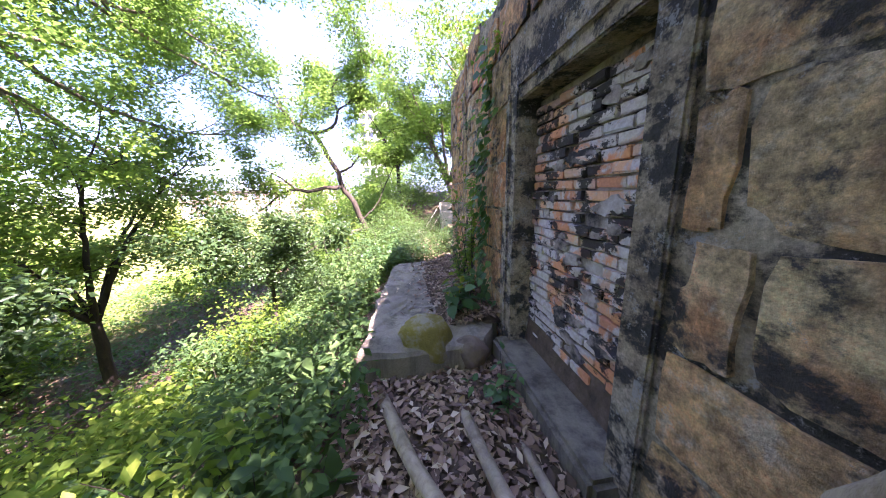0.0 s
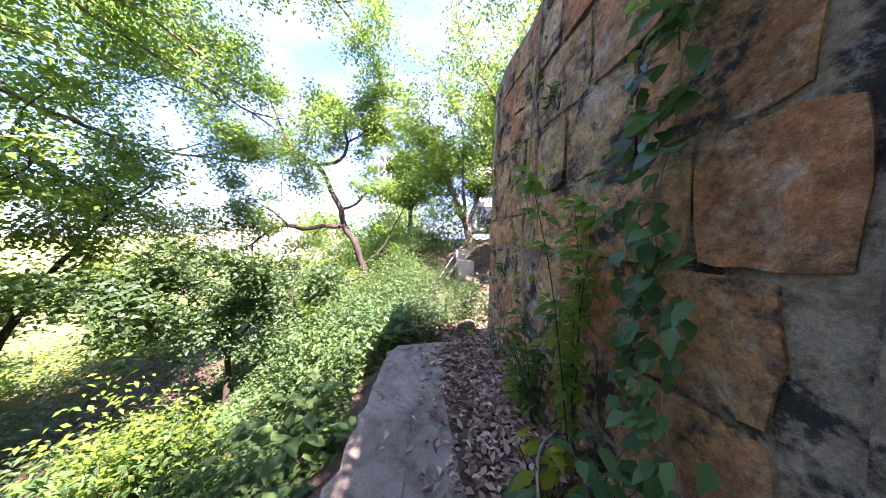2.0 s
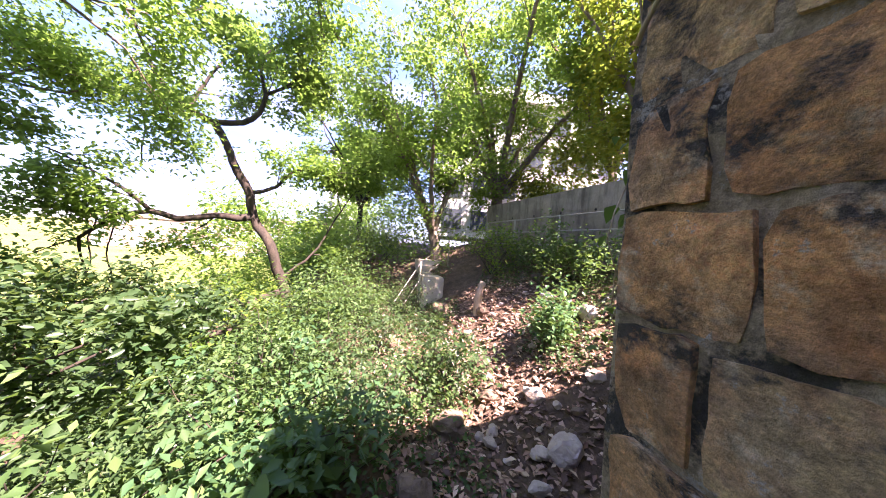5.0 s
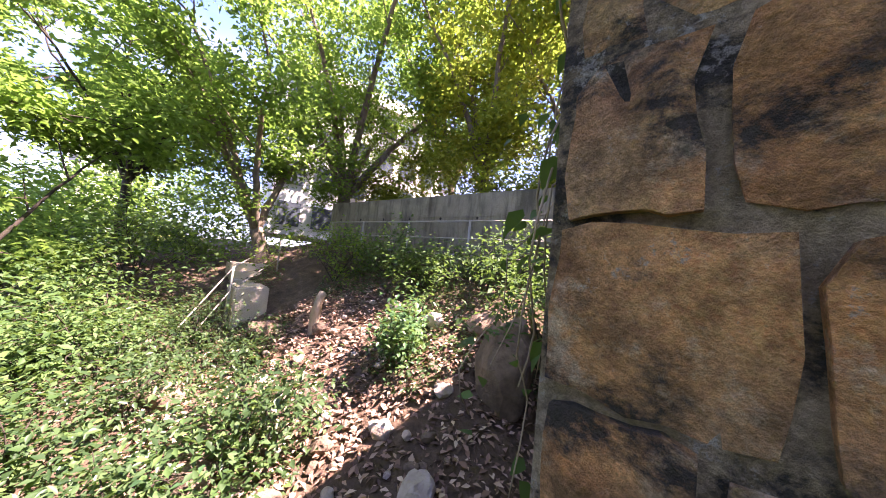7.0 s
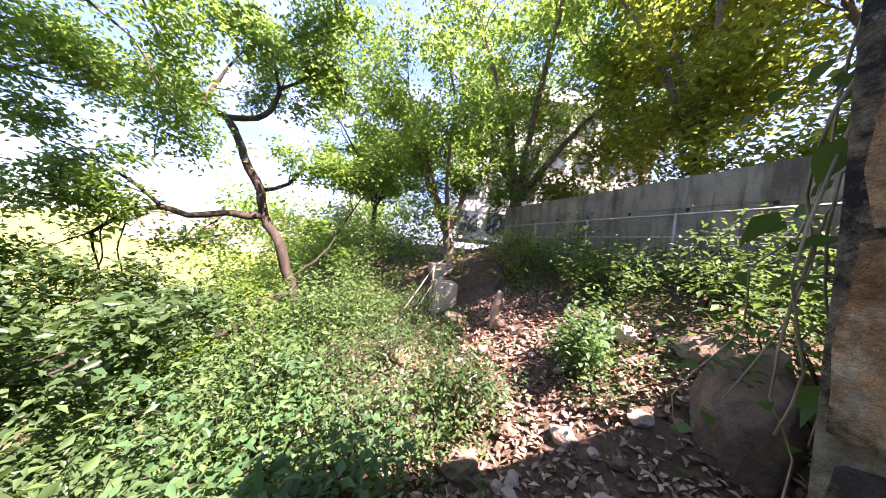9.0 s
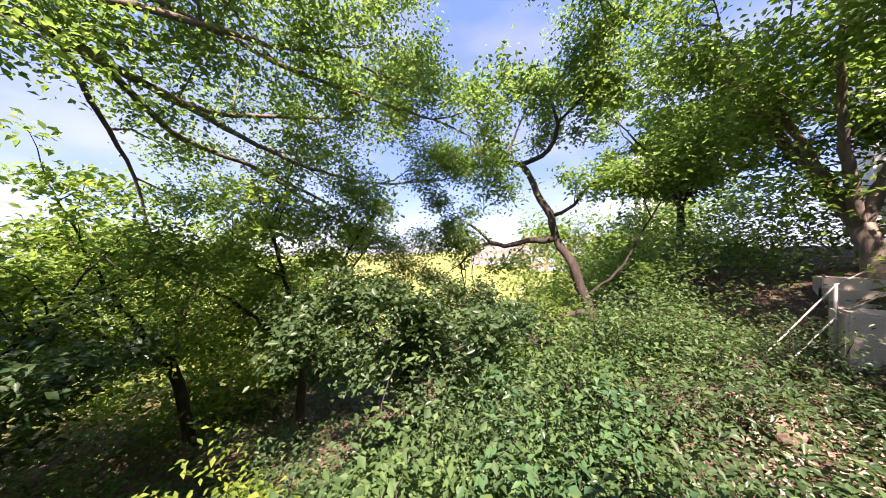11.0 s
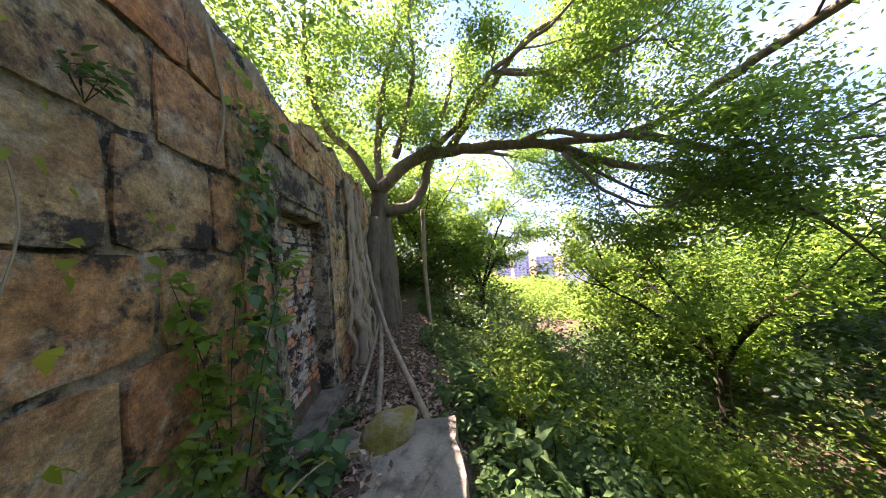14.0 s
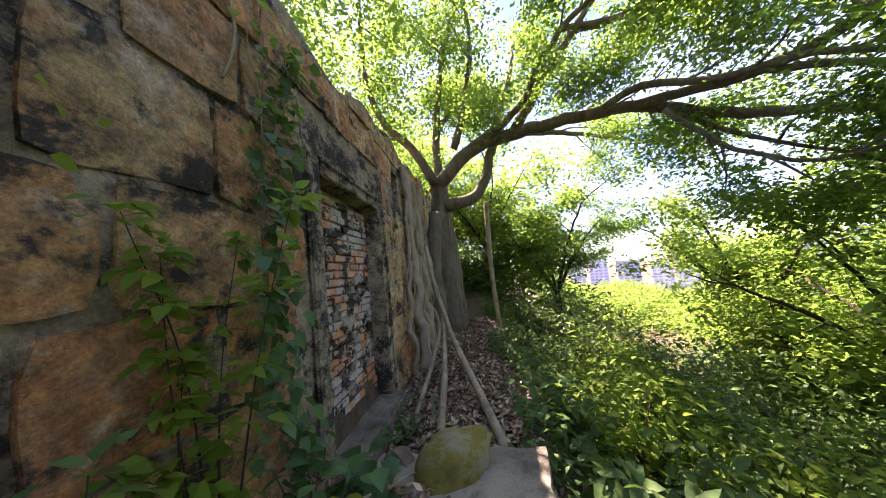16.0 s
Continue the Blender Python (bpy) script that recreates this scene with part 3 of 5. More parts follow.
# ---- leaf litter ----
def litter(name, xr, yr, n, seed, lift, label, size=(0.05, 0.1), height=None):
    rng = np.random.default_rng(seed)
    x, y = rng.uniform(*xr, n), rng.uniform(*yr, n)
    z = ground_height(x, y) if height is None else height(x, y)
    p = np.stack([x, y, z + lift + rng.uniform(0, 0.035, n)], 1)
    tagged(part(name, leaf_data(name, p, rng.uniform(*size, n), rng, 0.0, 0.5, 0.7), LITTER), label, "leaf litter", kind="stuff")


litter("leaf_litter", (-3, 2.25), (0.05, 1.5), 9000, 3, 0.0, "dry brown fallen leaves covering the trail")
litter("leaf_litter", (5.35, 10.5), (-2.6, 0.5), 9000, 4, 0.0, "dry brown fallen leaves among the rubble")


def mound(x, y):
    return 0.10 * np.clip(1 - (y - 0.02) / (0.50 + 0.10 * np.sin(x * 2.3)), 0, 1) + 0.01


def build_mound():
    xs, ys = np.arange(2.5, 5.28, 0.07), np.arange(0.015, 0.68, 0.055)
    gx, gy = np.meshgrid(xs, ys, indexing="ij")
    z = mound(gx, gy) * ramp01(gx, 2.5, 2.9) * ramp01(-gx, -5.3, -5.0) - 0.004
    v = np.stack([gx, gy, z], -1).reshape(-1, 3)
    m = len(ys)
    fcs = [(i * m + j, (i + 1) * m + j, (i + 1) * m + j + 1, i * m + j + 1) for i in range(len(xs) - 1) for j in range(m - 1)]
    tagged(part("soil_mound", mesh_of("mound", v, fcs, True), GROUND), "dark soil and leaf mould heaped along the wall foot", "soil", kind="stuff")


build_mound()


rng_l = np.random.default_rng(8)
n_l = 7000
lx = rng_l.uniform(2.5, 5.2, n_l)
ly = np.abs(rng_l.normal(0.05, 0.28, n_l)) + 0.02
p_l = np.stack([lx, ly, np.where(ly < 0.6, mound(lx, ly), 0.01) + rng_l.uniform(0, 0.03, n_l)], 1)
tagged(part("leaf_litter", leaf_data("litter", p_l, rng_l.uniform(0.035, 0.08, n_l), rng_l, 0.0, 0.5, 0.7), LITTER), "dry leaves gathered on the concrete ledge", "leaf litter", kind="stuff")


# ---- trees ----
def tree(name, label, trunks, limbs, leaves, leaf_size, leaf_mat, bark, clump, seed, reach=1.4, levels=2, twig_r=0.03, group="", extra=(), clear=0.9, narrow=0.52):
    """A tree: trunks and limbs as tapered tubes (points, start radius, end radius), twigs grown from the limbs, leaves in clumps at the tips."""
    rng = np.random.default_rng(seed)
    base = trunks[0][0][0]
    top = thing(name, *base)
    tagged(top, label, "tree", group)
    tubes, tips = [], []
    for kind, rows in (("trunk", trunks), ("limb", limbs)):
        for points, r0, r1 in rows:
            path = curve_points(points, 0.22)
            path[1:-1] += rng.normal(0, 0.012, path[1:-1].shape)
            under(part(kind, tube_data(kind, path, np.linspace(r0, r1, len(path)), 10, 0.05, rng), bark), top)
            if kind == "limb":
                n = len(path)
                for i in range(int(n * 0.35), n, 3):
                    d = path[min(i + 1, n - 1)] - path[i - 1]
                    twigs(path[i], d / (np.linalg.norm(d) + 1e-6) + rng.normal(0, 0.8, 3), reach * rng.uniform(0.5, 1.1), rng, levels - 1, twig_r, tubes, tips)
                twigs(path[-1], path[-1] - path[-2], reach, rng, levels - 1, max(r1, twig_r), tubes, tips)
    if tubes:
        under(part("twigwork", joined_tubes("twigwork", tubes, 5), bark), top)["kind"] = "stuff"
    tips = np.array(tips + [e[:3] for e in extra])
    radii = np.array([clump * rng.uniform(0.6, 1.25) for _ in range(len(tips) - len(extra))] + [e[3] for e in extra])
    p = in_clumps(tips, radii, leaves, rng, 0.55, clear)
    under(part("crown", leaf_data("crown", p, rng.uniform(0.7, 1.3, len(p)) * leaf_size, rng, 0.25, narrow, 0.2), leaf_mat), top)["kind"] = "stuff"
    return top


# old banyan grown over the wall
BAN = (-2.2, 0.42)
g0 = ground_at(*BAN)
banyan_limbs = [
    ([(-2.1, 0.5, 3.3), (-2.08, 1.24, 3.97), (-2.0, 2.27, 4.22), (-1.31, 4.42, 4.06), (-0.66, 5.47, 3.36), (0.14, 6.18, 2.86), (0.89, 6.87, 2.29), (1.32, 7.41, 1.74)], 0.17, 0.035),
    ([(-2.0, 2.27, 4.22), (-1.64, 2.99, 5.12), (-1.26, 3.56, 5.80), (-0.97, 4.23, 6.46), (-0.69, 5.13, 6.80)], 0.12, 0.03),
    ([(-1.26, 3.56, 5.80), (-0.59, 4.80, 5.43), (0.01, 5.54, 5.44), (0.31, 6.22, 5.36)], 0.06, 0.02),
    ([(-1.5, 3.9, 4.1), (-0.13, 5.57, 3.71), (0.68, 6.03, 3.80), (1.30, 6.37, 4.05), (2.6, 6.5, 4.2), (4.36, 6.3, 3.9), (5.45, 7.5, 3.4), (6.66, 7.9, 3.2), (8.35, 8.0, 2.35), (9.9, 7.75, 1.65)], 0.085, 0.025),
    ([(-1.04, 4.90, 3.73), (-0.49, 5.66, 2.83), (0.06, 6.21, 2.26)], 0.05, 0.02),
    ([(-0.13, 5.57, 3.71), (0.91, 6.76, 2.90), (1.48, 7.33, 3.00)], 0.06, 0.02),
    ([(-2.1, 0.6, 2.75), (-2.23, 1.38, 3.0), (-2.29, 1.75, 3.88), (-2.24, 2.05, 4.76), (-2.3, 2.5, 6.0)], 0.15, 0.05),
    ([(-2.0, 0.4, 3.3), (-1.62, 0.0, 4.06), (-1.35, -0.45, 4.5), (-1.0, -0.7, 5.2), (-0.6, -0.6, 6.2)], 0.12, 0.04),
    ([(-2.2, 0.5, 3.3), (-2.5, 0.5, 4.8), (-2.0, 0.9, 6.4), (-1.2, 1.6, 7.6)], 0.12, 0.04),
    ([(-2.5, 0.5, 4.8), (-3.4, 0.9, 5.8), (-4.4, 1.6, 6.8)], 0.09, 0.03),
    ([(-2.0, 2.27, 4.22), (-2.8, 3.4, 4.5), (-3.6, 4.8, 4.6), (-4.0, 6.6, 4.3)], 0.08, 0.03),
    ([(4.36, 6.3, 3.9), (5.7, 7.35, 3.95), (6.85, 7.5, 4.28), (8.3, 7.3, 4.7), (9.9, 6.8, 4.9)], 0.06, 0.02),
    ([(4.36, 6.3, 3.9), (6.74, 7.34, 3.5), (7.6, 7.2, 3.25), (9.14, 6.83, 3.13), (10.65, 6.12, 3.37)], 0.06, 0.02),
    ([(2.6, 6.5, 4.2), (4.6, 6.1, 4.7), (6.9, 5.85, 4.5), (8.6, 5.1, 4.25), (9.5, 4.6, 4.05)], 0.06, 0.02),
    ([(4.6, 6.1, 4.7), (6.0, 4.8, 6.2), (8.4, 3.6, 7.2), (10.2, 2.6, 7.2), (11.4, 2.1, 6.6)], 0.06, 0.02),
    ([(6.0, 4.8, 6.2), (8.0, 5.6, 6.6), (9.6, 6.4, 6.4)], 0.05, 0.02),
    ([(6.66, 8.2, 3.3), (7.8, 8.6, 3.05), (9.0, 8.8, 2.6), (9.7, 8.86, 1.6), (10.7, 8.4, 1.4)], 0.05, 0.02),
    ([(-2.11, 1.2, 4.03), (-1.79, 2.06, 4.4), (-1.42, 2.57, 4.71), (-1.09, 2.72, 5.03), (-0.56, 3.08, 5.29), (-0.04, 3.48, 5.39), (0.38, 3.87, 5.46)], 0.10, 0.03),
    ([(-0.56, 3.08, 5.29), (-0.13, 3.89, 4.99), (0.48, 4.54, 4.82), (0.98, 4.87, 4.69)], 0.05, 0.02),
    ([(-1.11, 3.79, 3.99), (-0.68, 4.3, 4.09), (-0.19, 4.9, 3.71), (0.57, 5.43, 3.4), (1.08, 5.75, 2.97), (1.44, 5.95, 2.77)], 0.07, 0.025),
    ([(-0.62, 4.54, 3.57), (-0.32, 5.19, 2.63), (0.24, 5.6, 2.15), (0.53, 5.74, 2.16)], 0.05, 0.02),
    ([(-2.08, 0.92, 4.12), (-1.92, 1.3, 5.18), (-1.52, 1.53, 6.31), (-1.21, 1.47, 7.14)], 0.09, 0.03),
    ([(4.36, 6.3, 3.85), (4.5, 7.06, 3.52), (4.88, 7.71, 2.64), (5.16, 8.12, 1.33)], 0.04, 0.015),
    ([(4.6, 6.1, 4.4), (5.1, 5.57, 4.3), (6.28, 5.72, 4.63), (7.4, 5.57, 4.95), (8.27, 5.47, 4.95)], 0.05, 0.02),
]


def crown_clumps(seed, n, xr, yr, zr, rr, keep=None):
    """Leafy clumps spread over a stretch of the crown, in flat layers."""
    g = np.random.default_rng(seed)
    out = []
    while len(out) < n:
        x, y, z = g.uniform(*xr), g.uniform(*yr), g.uniform(*zr)
        if keep is None or keep(x, y, z):
            out.append((x, y, z, g.uniform(*rr)))
    return out
tree("banyan_tree", "old spreading banyan with pale aerial roots rooted on the stone wall",
     [([(BAN[0], BAN[1], g0 - 0.2), (-2.2, 0.42, 1.0), (-2.22, 0.40, 2.2), (-2.16, 0.5, 3.4)], 0.36, 0.21),
      ([(-1.75, 0.22, g0 - 0.2), (-1.8, 0.22, 1.4), (-2.0, 0.34, 2.6)], 0.2, 0.16),
      ([(-2.5, 0.62, g0 - 0.2), (-2.4, 0.6, 1.4), (-2.25, 0.55, 2.7)], 0.2, 0.15)],
     banyan_limbs, 190000, 0.09, LEAF_CANOPY, BARK, 0.55, 31, 1.25, 3, 0.022, clear=1.3,
     extra=crown_clumps(4, 64, (-5.5, 1.4), (-3.0, 0.4), (3.9, 7.2), (0.6, 0.9))
     + crown_clumps(3, 36, (-6, 1.5), (1.0, 6.5), (5.0, 8.0), (0.4, 0.9))
     + crown_clumps(5, 60, (-4.5, 4.0), (3.0, 8.5), (3.2, 6.6), (0.25, 0.5), lambda x, y, z: z > 2.6 + 0.25 * abs(x + 1))
     + crown_clumps(6, 80, (3.0, 10.0), (4.2, 9.5), (3.2, 7.0), (0.25, 0.55), lambda x, y, z: z > 4.8 or y - 1 > 0.85 * (x - 3.4)))


def root_curtain():
    rng = np.random.default_rng(41)
    top = thing("root_curtain", -1.2, 0.1, ground_at(-1.2, 0.2))
    tagged(top, "pale aerial roots clinging to the stone wall", "roots")
    for i in range(30):
        x = -0.15 - 2.0 * (i / 29) + rng.normal(0, 0.05)
        r = rng.uniform(0.014, 0.045)
        z_top = rng.uniform(1.7, 3.0)
        if i % 6 == 0:
            r, z_top = rng.uniform(0.05, 0.075), 3.05
        pts, xx, drift = [], x, rng.normal(0.0, 0.03)
        for z in np.arange(z_top, ground_at(x, 0.2) - 0.2, -0.19):
            out = 0.02 + 0.13 * (1 - z / 3.0) * rng.uniform(0.4, 1.5) + r * 0.6
            pts.append((xx, out, z))
            drift = drift * 0.6 + rng.normal(0.004, 0.034)
            xx += drift
        if len(pts) < 3:
            continue
        path = curve_points(pts, 0.09)
        under(part("root", tube_data("root", path, np.linspace(r * 0.7, r * 1.35, len(path)), 8, 0.10, rng), ROOT), top)
        for fork in range(2):
            k = int(rng.integers(len(path) // 5, len(path) // 2))
            q, side = [tuple(path[k])], rng.choice((-1, 1)) * rng.uniform(0.03, 0.07)
            for z in np.arange(path[k][2] - 0.15, max(path[k][2] - rng.uniform(0.7, 1.7), ground_at(x, 0.2) - 0.1), -0.17):
                q.append((q[-1][0] + side + rng.normal(0, 0.022), 0.03 + 0.12 * (1 - z / 3.0) * rng.uniform(0.5, 1.3), z))
                side *= 0.6
            if len(q) > 2:
                tw = curve_points(q, 0.09)
                under(part("root", tube_data("root", tw, np.linspace(r * 0.55, r * 0.35, len(tw)), 6, 0.08, rng), ROOT), top)
    return top


root_curtain()


def prop_root(points, r0, r1, label):
    rng = np.random.default_rng(int(abs(points[0][0]) * 100))
    path = curve_points(points, 0.15)
    tagged(part("prop_root", tube_data("prop_root", path, np.linspace(r0, r1, len(path)), 9, 0.05, rng), ROOT), label, "root", "prop roots over the trail")


prop_root([(1.95, 1.22, -0.27), (1.1, 0.98, -0.05), (0.35, 0.70, 0.30), (-0.02, 0.56, 0.62), (-0.2, 0.42, 1.1), (-0.45, 0.3, 1.7)], 0.045, 0.03, "pale prop root slanting down to the leafy trail")
prop_root([(1.75, 0.62, -0.27), (0.9, 0.60, -0.02), (0.2, 0.56, 0.35), (-0.05, 0.54, 0.6)], 0.042, 0.03, "straight pale prop root over dry leaves")
prop_root([(1.40, 0.30, -0.28), (0.7, 0.40, 0.02), (0.1, 0.50, 0.4), (-0.06, 0.53, 0.58)], 0.03, 0.022, "thin prop root beside the wall foot")
prop_root([(-2.6, 1.55, ground_at(-2.6, 1.55) - 0.1), (-2.55, 1.5, 1.2), (-2.5, 1.55, 2.85)], 0.05, 0.06, "upright prop root under a banyan limb")

# twisted tree above the valley
T1 = 12.0
tree("twisted_tree", "twisted dark-limbed tree with open tufts of leaves",
     [([(T1, 1.5, ground_at(T1, 1.5) - 0.3), (T1, 1.62, -0.95), (T1 - 0.1, 2.25, -0.5), (T1, 2.62, 0.25), (T1, 2.9, 1.05), (T1 + 0.1, 3.34, 1.72), (T1, 3.42, 2.25), (T1 - 0.1, 3.75, 2.92), (T1, 4.05, 3.5)], 0.145, 0.075)],
     [([(T1, 4.05, 3.5), (T1, 4.25, 3.75), (T1 - 0.2, 4.7, 3.95), (T1 - 0.3, 5.05, 4.3), (T1 - 0.4, 5.3, 4.9)], 0.09, 0.03),
      ([(T1, 4.25, 3.75), (T1 + 0.1, 3.7, 3.9), (T1, 3.35, 4.15), (T1, 3.26, 4.6), (T1, 3.4, 5.3), (T1, 3.0, 5.9)], 0.07, 0.025),
      ([(T1, 3.26, 4.6), (T1 - 0.2, 2.7, 4.9), (T1 - 0.2, 2.3, 5.4)], 0.04, 0.02),
      ([(T1, 4.7, 3.95), (T1 + 0.3, 4.6, 4.7), (T1 + 0.4, 4.3, 5.4)], 0.05, 0.02),
      ([(T1 + 0.1, 3.34, 1.72), (T1 - 0.1, 3.6, 1.62), (T1 - 0.2, 3.95, 1.66), (T1 - 0.3, 4.58, 1.5), (T1 - 0.3, 5.05, 1.62), (T1 - 0.3, 5.6, 1.4), (T1 - 0.2, 6.2, 0.95)], 0.09, 0.03),
      ([(T1 - 0.3, 5.05, 1.62), (T1 - 0.5, 5.4, 2.0), (T1 - 0.5, 5.9, 2.3)], 0.045, 0.02),
      ([(T1, 2.5, 0.0), (T1 - 0.3, 3.26, -0.32), (T1 - 0.5, 4.16, -0.62), (T1 - 0.5, 4.6, -0.7)], 0.08, 0.03),
      ([(T1 - 0.1, 2.3, -0.45), (T1 - 0.3, 2.9, -0.75), (T1 - 0.5, 3.5, -0.85), (T1 - 0.6, 4.0, -1.1), (T1 - 0.6, 4.2, -1.5)], 0.08, 0.03),
      ([(T1, 2.62, 0.3), (T1 + 0.2, 2.0, 0.9), (T1 + 0.3, 1.6, 1.7), (T1 + 0.3, 1.3, 2.3)], 0.035, 0.015),
      ([(T1, 3.42, 2.25), (T1 + 0.1, 2.9, 2.5), (T1, 2.5, 2.95), (T1, 2.0, 3.0)], 0.05, 0.02)],
     26000, 0.115, LEAF_CANOPY, DARK_BARK, 0.42, 51, 1.1, 3, 0.016)

for i, (hx, hy, z0, z1) in enumerate(((11.75, 5.7, 1.7, -1.4), (11.75, 6.0, 1.75, 0.2), (11.8, 5.3, 4.6, 2.6), (11.9, 4.6, 4.2, 2.9), (11.75, 5.55, 4.8, 3.4))):
    rng_h = np.random.default_rng(400 + i)
    path = curve_points([(hx + rng_h.normal(0, 0.05), hy + rng_h.normal(0, 0.05), z) for z in np.linspace(z0, z1, 7)], 0.15)
    tagged(part("hanging_vine", tube_data("hanging_vine", path, np.full(len(path), 0.014), 5), DARK_BARK), "thin bare vine hanging from the twisted tree", "vine", "hanging vines")

# dense dark small tree on the slope
SX, SY = 8.4, 4.85


def slender_tree(x, y, z, reach, leaves, seed):
    """A thin forked stem with long rising branches and a wide, open, glossy crown."""
    rng = np.random.default_rng(seed)
    limbs = []
    for i in range(11):
        a, r = i * 2.4 + rng.uniform(-0.3, 0.3), reach * rng.uniform(0.45, 1.0)
        s0, up = z + rng.uniform(-0.5, 0.15), z + 0.35 + 1.05 * rng.uniform(0.3, 1.0) * (1.25 - 0.55 * r / reach)
        limbs.append(([(x, y, s0), (x + 0.35 * r * math.cos(a), y + 0.35 * r * math.sin(a), s0 + (up - s0) * 0.5), (x + r * math.cos(a), y + r * math.sin(a), up)], 0.028, 0.010))
    tree("small_tree", "small round-crowned tree with glossy dark green leaves on the slope",
         [([(x - 0.1, y, ground_at(x, y) - 0.3), (x + 0.04, y + 0.03, z - 0.7), (x, y, z + 0.2)], 0.07, 0.04)], limbs, leaves, 0.11, LEAF_DARK, DARK_BARK, 0.34, seed, 0.6, 2, 0.010, "slender trees")


slender_tree(SX, SY, -0.9, 1.75, 16000, 61)
slender_tree(3.2, 7.0, -1.1, 1.5, 7000, 62)


def wood_tree(x, y, height, spread, seed, leaf_mat, leaves, size, label, bark=DARK_BARK, lean=(0.0, 0.0), name="woodland_tree", clump=0.6, fork=0.35, radius=0.14):
    rng = np.random.default_rng(seed)
    g = ground_at(x, y)
    f0 = g + height * fork
    limbs = []
    for i in range(6):
        a = i * 1.05 + rng.uniform(-0.3, 0.3)
        out = spread * rng.uniform(0.6, 1.0)
        rise = height * rng.uniform(0.65, 0.98)
        limbs.append(([(x + lean[0] * 0.5, y + lean[1] * 0.5, f0), (x + lean[0] + out * 0.45 * math.cos(a), y + lean[1] + out * 0.45 * math.sin(a), f0 + (g + rise - f0) * 0.55),
                       (x + lean[0] + out * math.cos(a), y + lean[1] + out * math.sin(a), g + rise)], radius * 0.5, 0.025))
    return tree(name, label, [([(x, y, g - 0.3), (x + lean[0] * 0.2, y + lean[1] * 0.2, g + (f0 - g) * 0.5), (x + lean[0] * 0.5, y + lean[1] * 0.5, f0 + 0.1)], radius, radius * 0.7)],
                limbs, int(leaves * 1.25), size * 1.0, leaf_mat, bark, clump * 0.75, seed, spread * 0.5, 2, 0.02, "woodland",
                extra=[(x + lean[0] + spread * rng.normal(0, 0.42), y + lean[1] + spread * rng.normal(0, 0.42), g + height * rng.uniform(0.42, 1.0), clump * rng.uniform(0.5, 1.15)) for _ in range(24)])


# woodland on the valley side
wood_tree(8.1, 9.2, 6.4, 2.6, 71, LEAF_BRIGHT, 9500, 0.13, "bright green tree with a dark forked trunk below the trail", radius=0.16)
wood_tree(6.0, 11.8, 7.2, 3.0, 72, LEAF_BRIGHT, 14000, 0.14, "leaning tree with fresh yellow-green leaves in the valley", lean=(-0.9, 0.3), radius=0.18)
wood_tree(-1.2, 8.6, 6.0, 2.6, 73, LEAF_BRIGHT, 9000, 0.13, "bright green tree with a dark forked trunk below the trail", radius=0.16)
wood_tree(-4.4, 9.6, 6.0, 2.2, 74, LEAF_BRIGHT, 8000, 0.13, "leaning tree with fresh yellow-green leaves in the valley", lean=(-0.8, -0.2), radius=0.17)
wood_tree(2.4, 10.5, 5.0, 2.5, 75, LEAF_BRIGHT, 9000, 0.13, "shady green tree in the valley woodland")
wood_tree(-7.0, 4.2, 5.2, 2.4, 76, LEAF_CANOPY, 14000, 0.12, "shady green tree behind the banyan", fork=0.3)
wood_tree(-8.5, 1.8, 6.0, 2.6, 77, LEAF_BRIGHT, 14000, 0.13, "sunlit green tree behind the banyan", fork=0.3)
wood_tree(9.5, 13.5, 4.2, 2.6, 79, LEAF_BRIGHT, 9000, 0.15, "sunlit green tree in the valley woodland")
# big tree above the retaining wall, and bright growth behind the ruin
wood_tree(14.6, -4.3, 9.0, 4.4, 81, LEAF_BRIGHT, 17000, 0.15, "large many-stemmed tree with a wide dark crown above the retaining wall", BARK, (-0.4, 0.2), "broad_tree", 0.9, 0.2, 0.3)
wood_tree(13.2, -1.6, 5.2, 2.4, 82, LEAF_CANOPY, 12000, 0.13, "spreading fine-leaved tree beside the steps", BARK, (0.2, 0.4), "broad_tree", 0.7, 0.15, 0.2)
wood_tree(9.6, -6.2, 8.5, 3.2, 83, LEAF_YELLOW, 12000, 0.16, "sunlit yellow-green tree behind the retaining wall", BARK, (0, 0.3), "woodland_tree", 0.8, 0.15, 0.2)
wood_tree(7.0, -6.8, 7.5, 3.0, 84, LEAF_YELLOW, 11000, 0.16, "sunlit yellow-green tree behind the retaining wall", BARK, (0, 0.3), "woodland_tree", 0.8, 0.15, 0.2)
wood_tree(12.5, -8.0, 9.0, 3.4, 85, LEAF_BRIGHT, 14000, 0.17, "tall bright tree behind the retaining wall", BARK, (0, 0.3), "woodland_tree", 0.9, 0.2, 0.2)
wood_tree(17.5, 1.0, 6.0, 3.0, 86, LEAF_CANOPY, 14000, 0.17, "green tree on the rising ground beyond the steps")


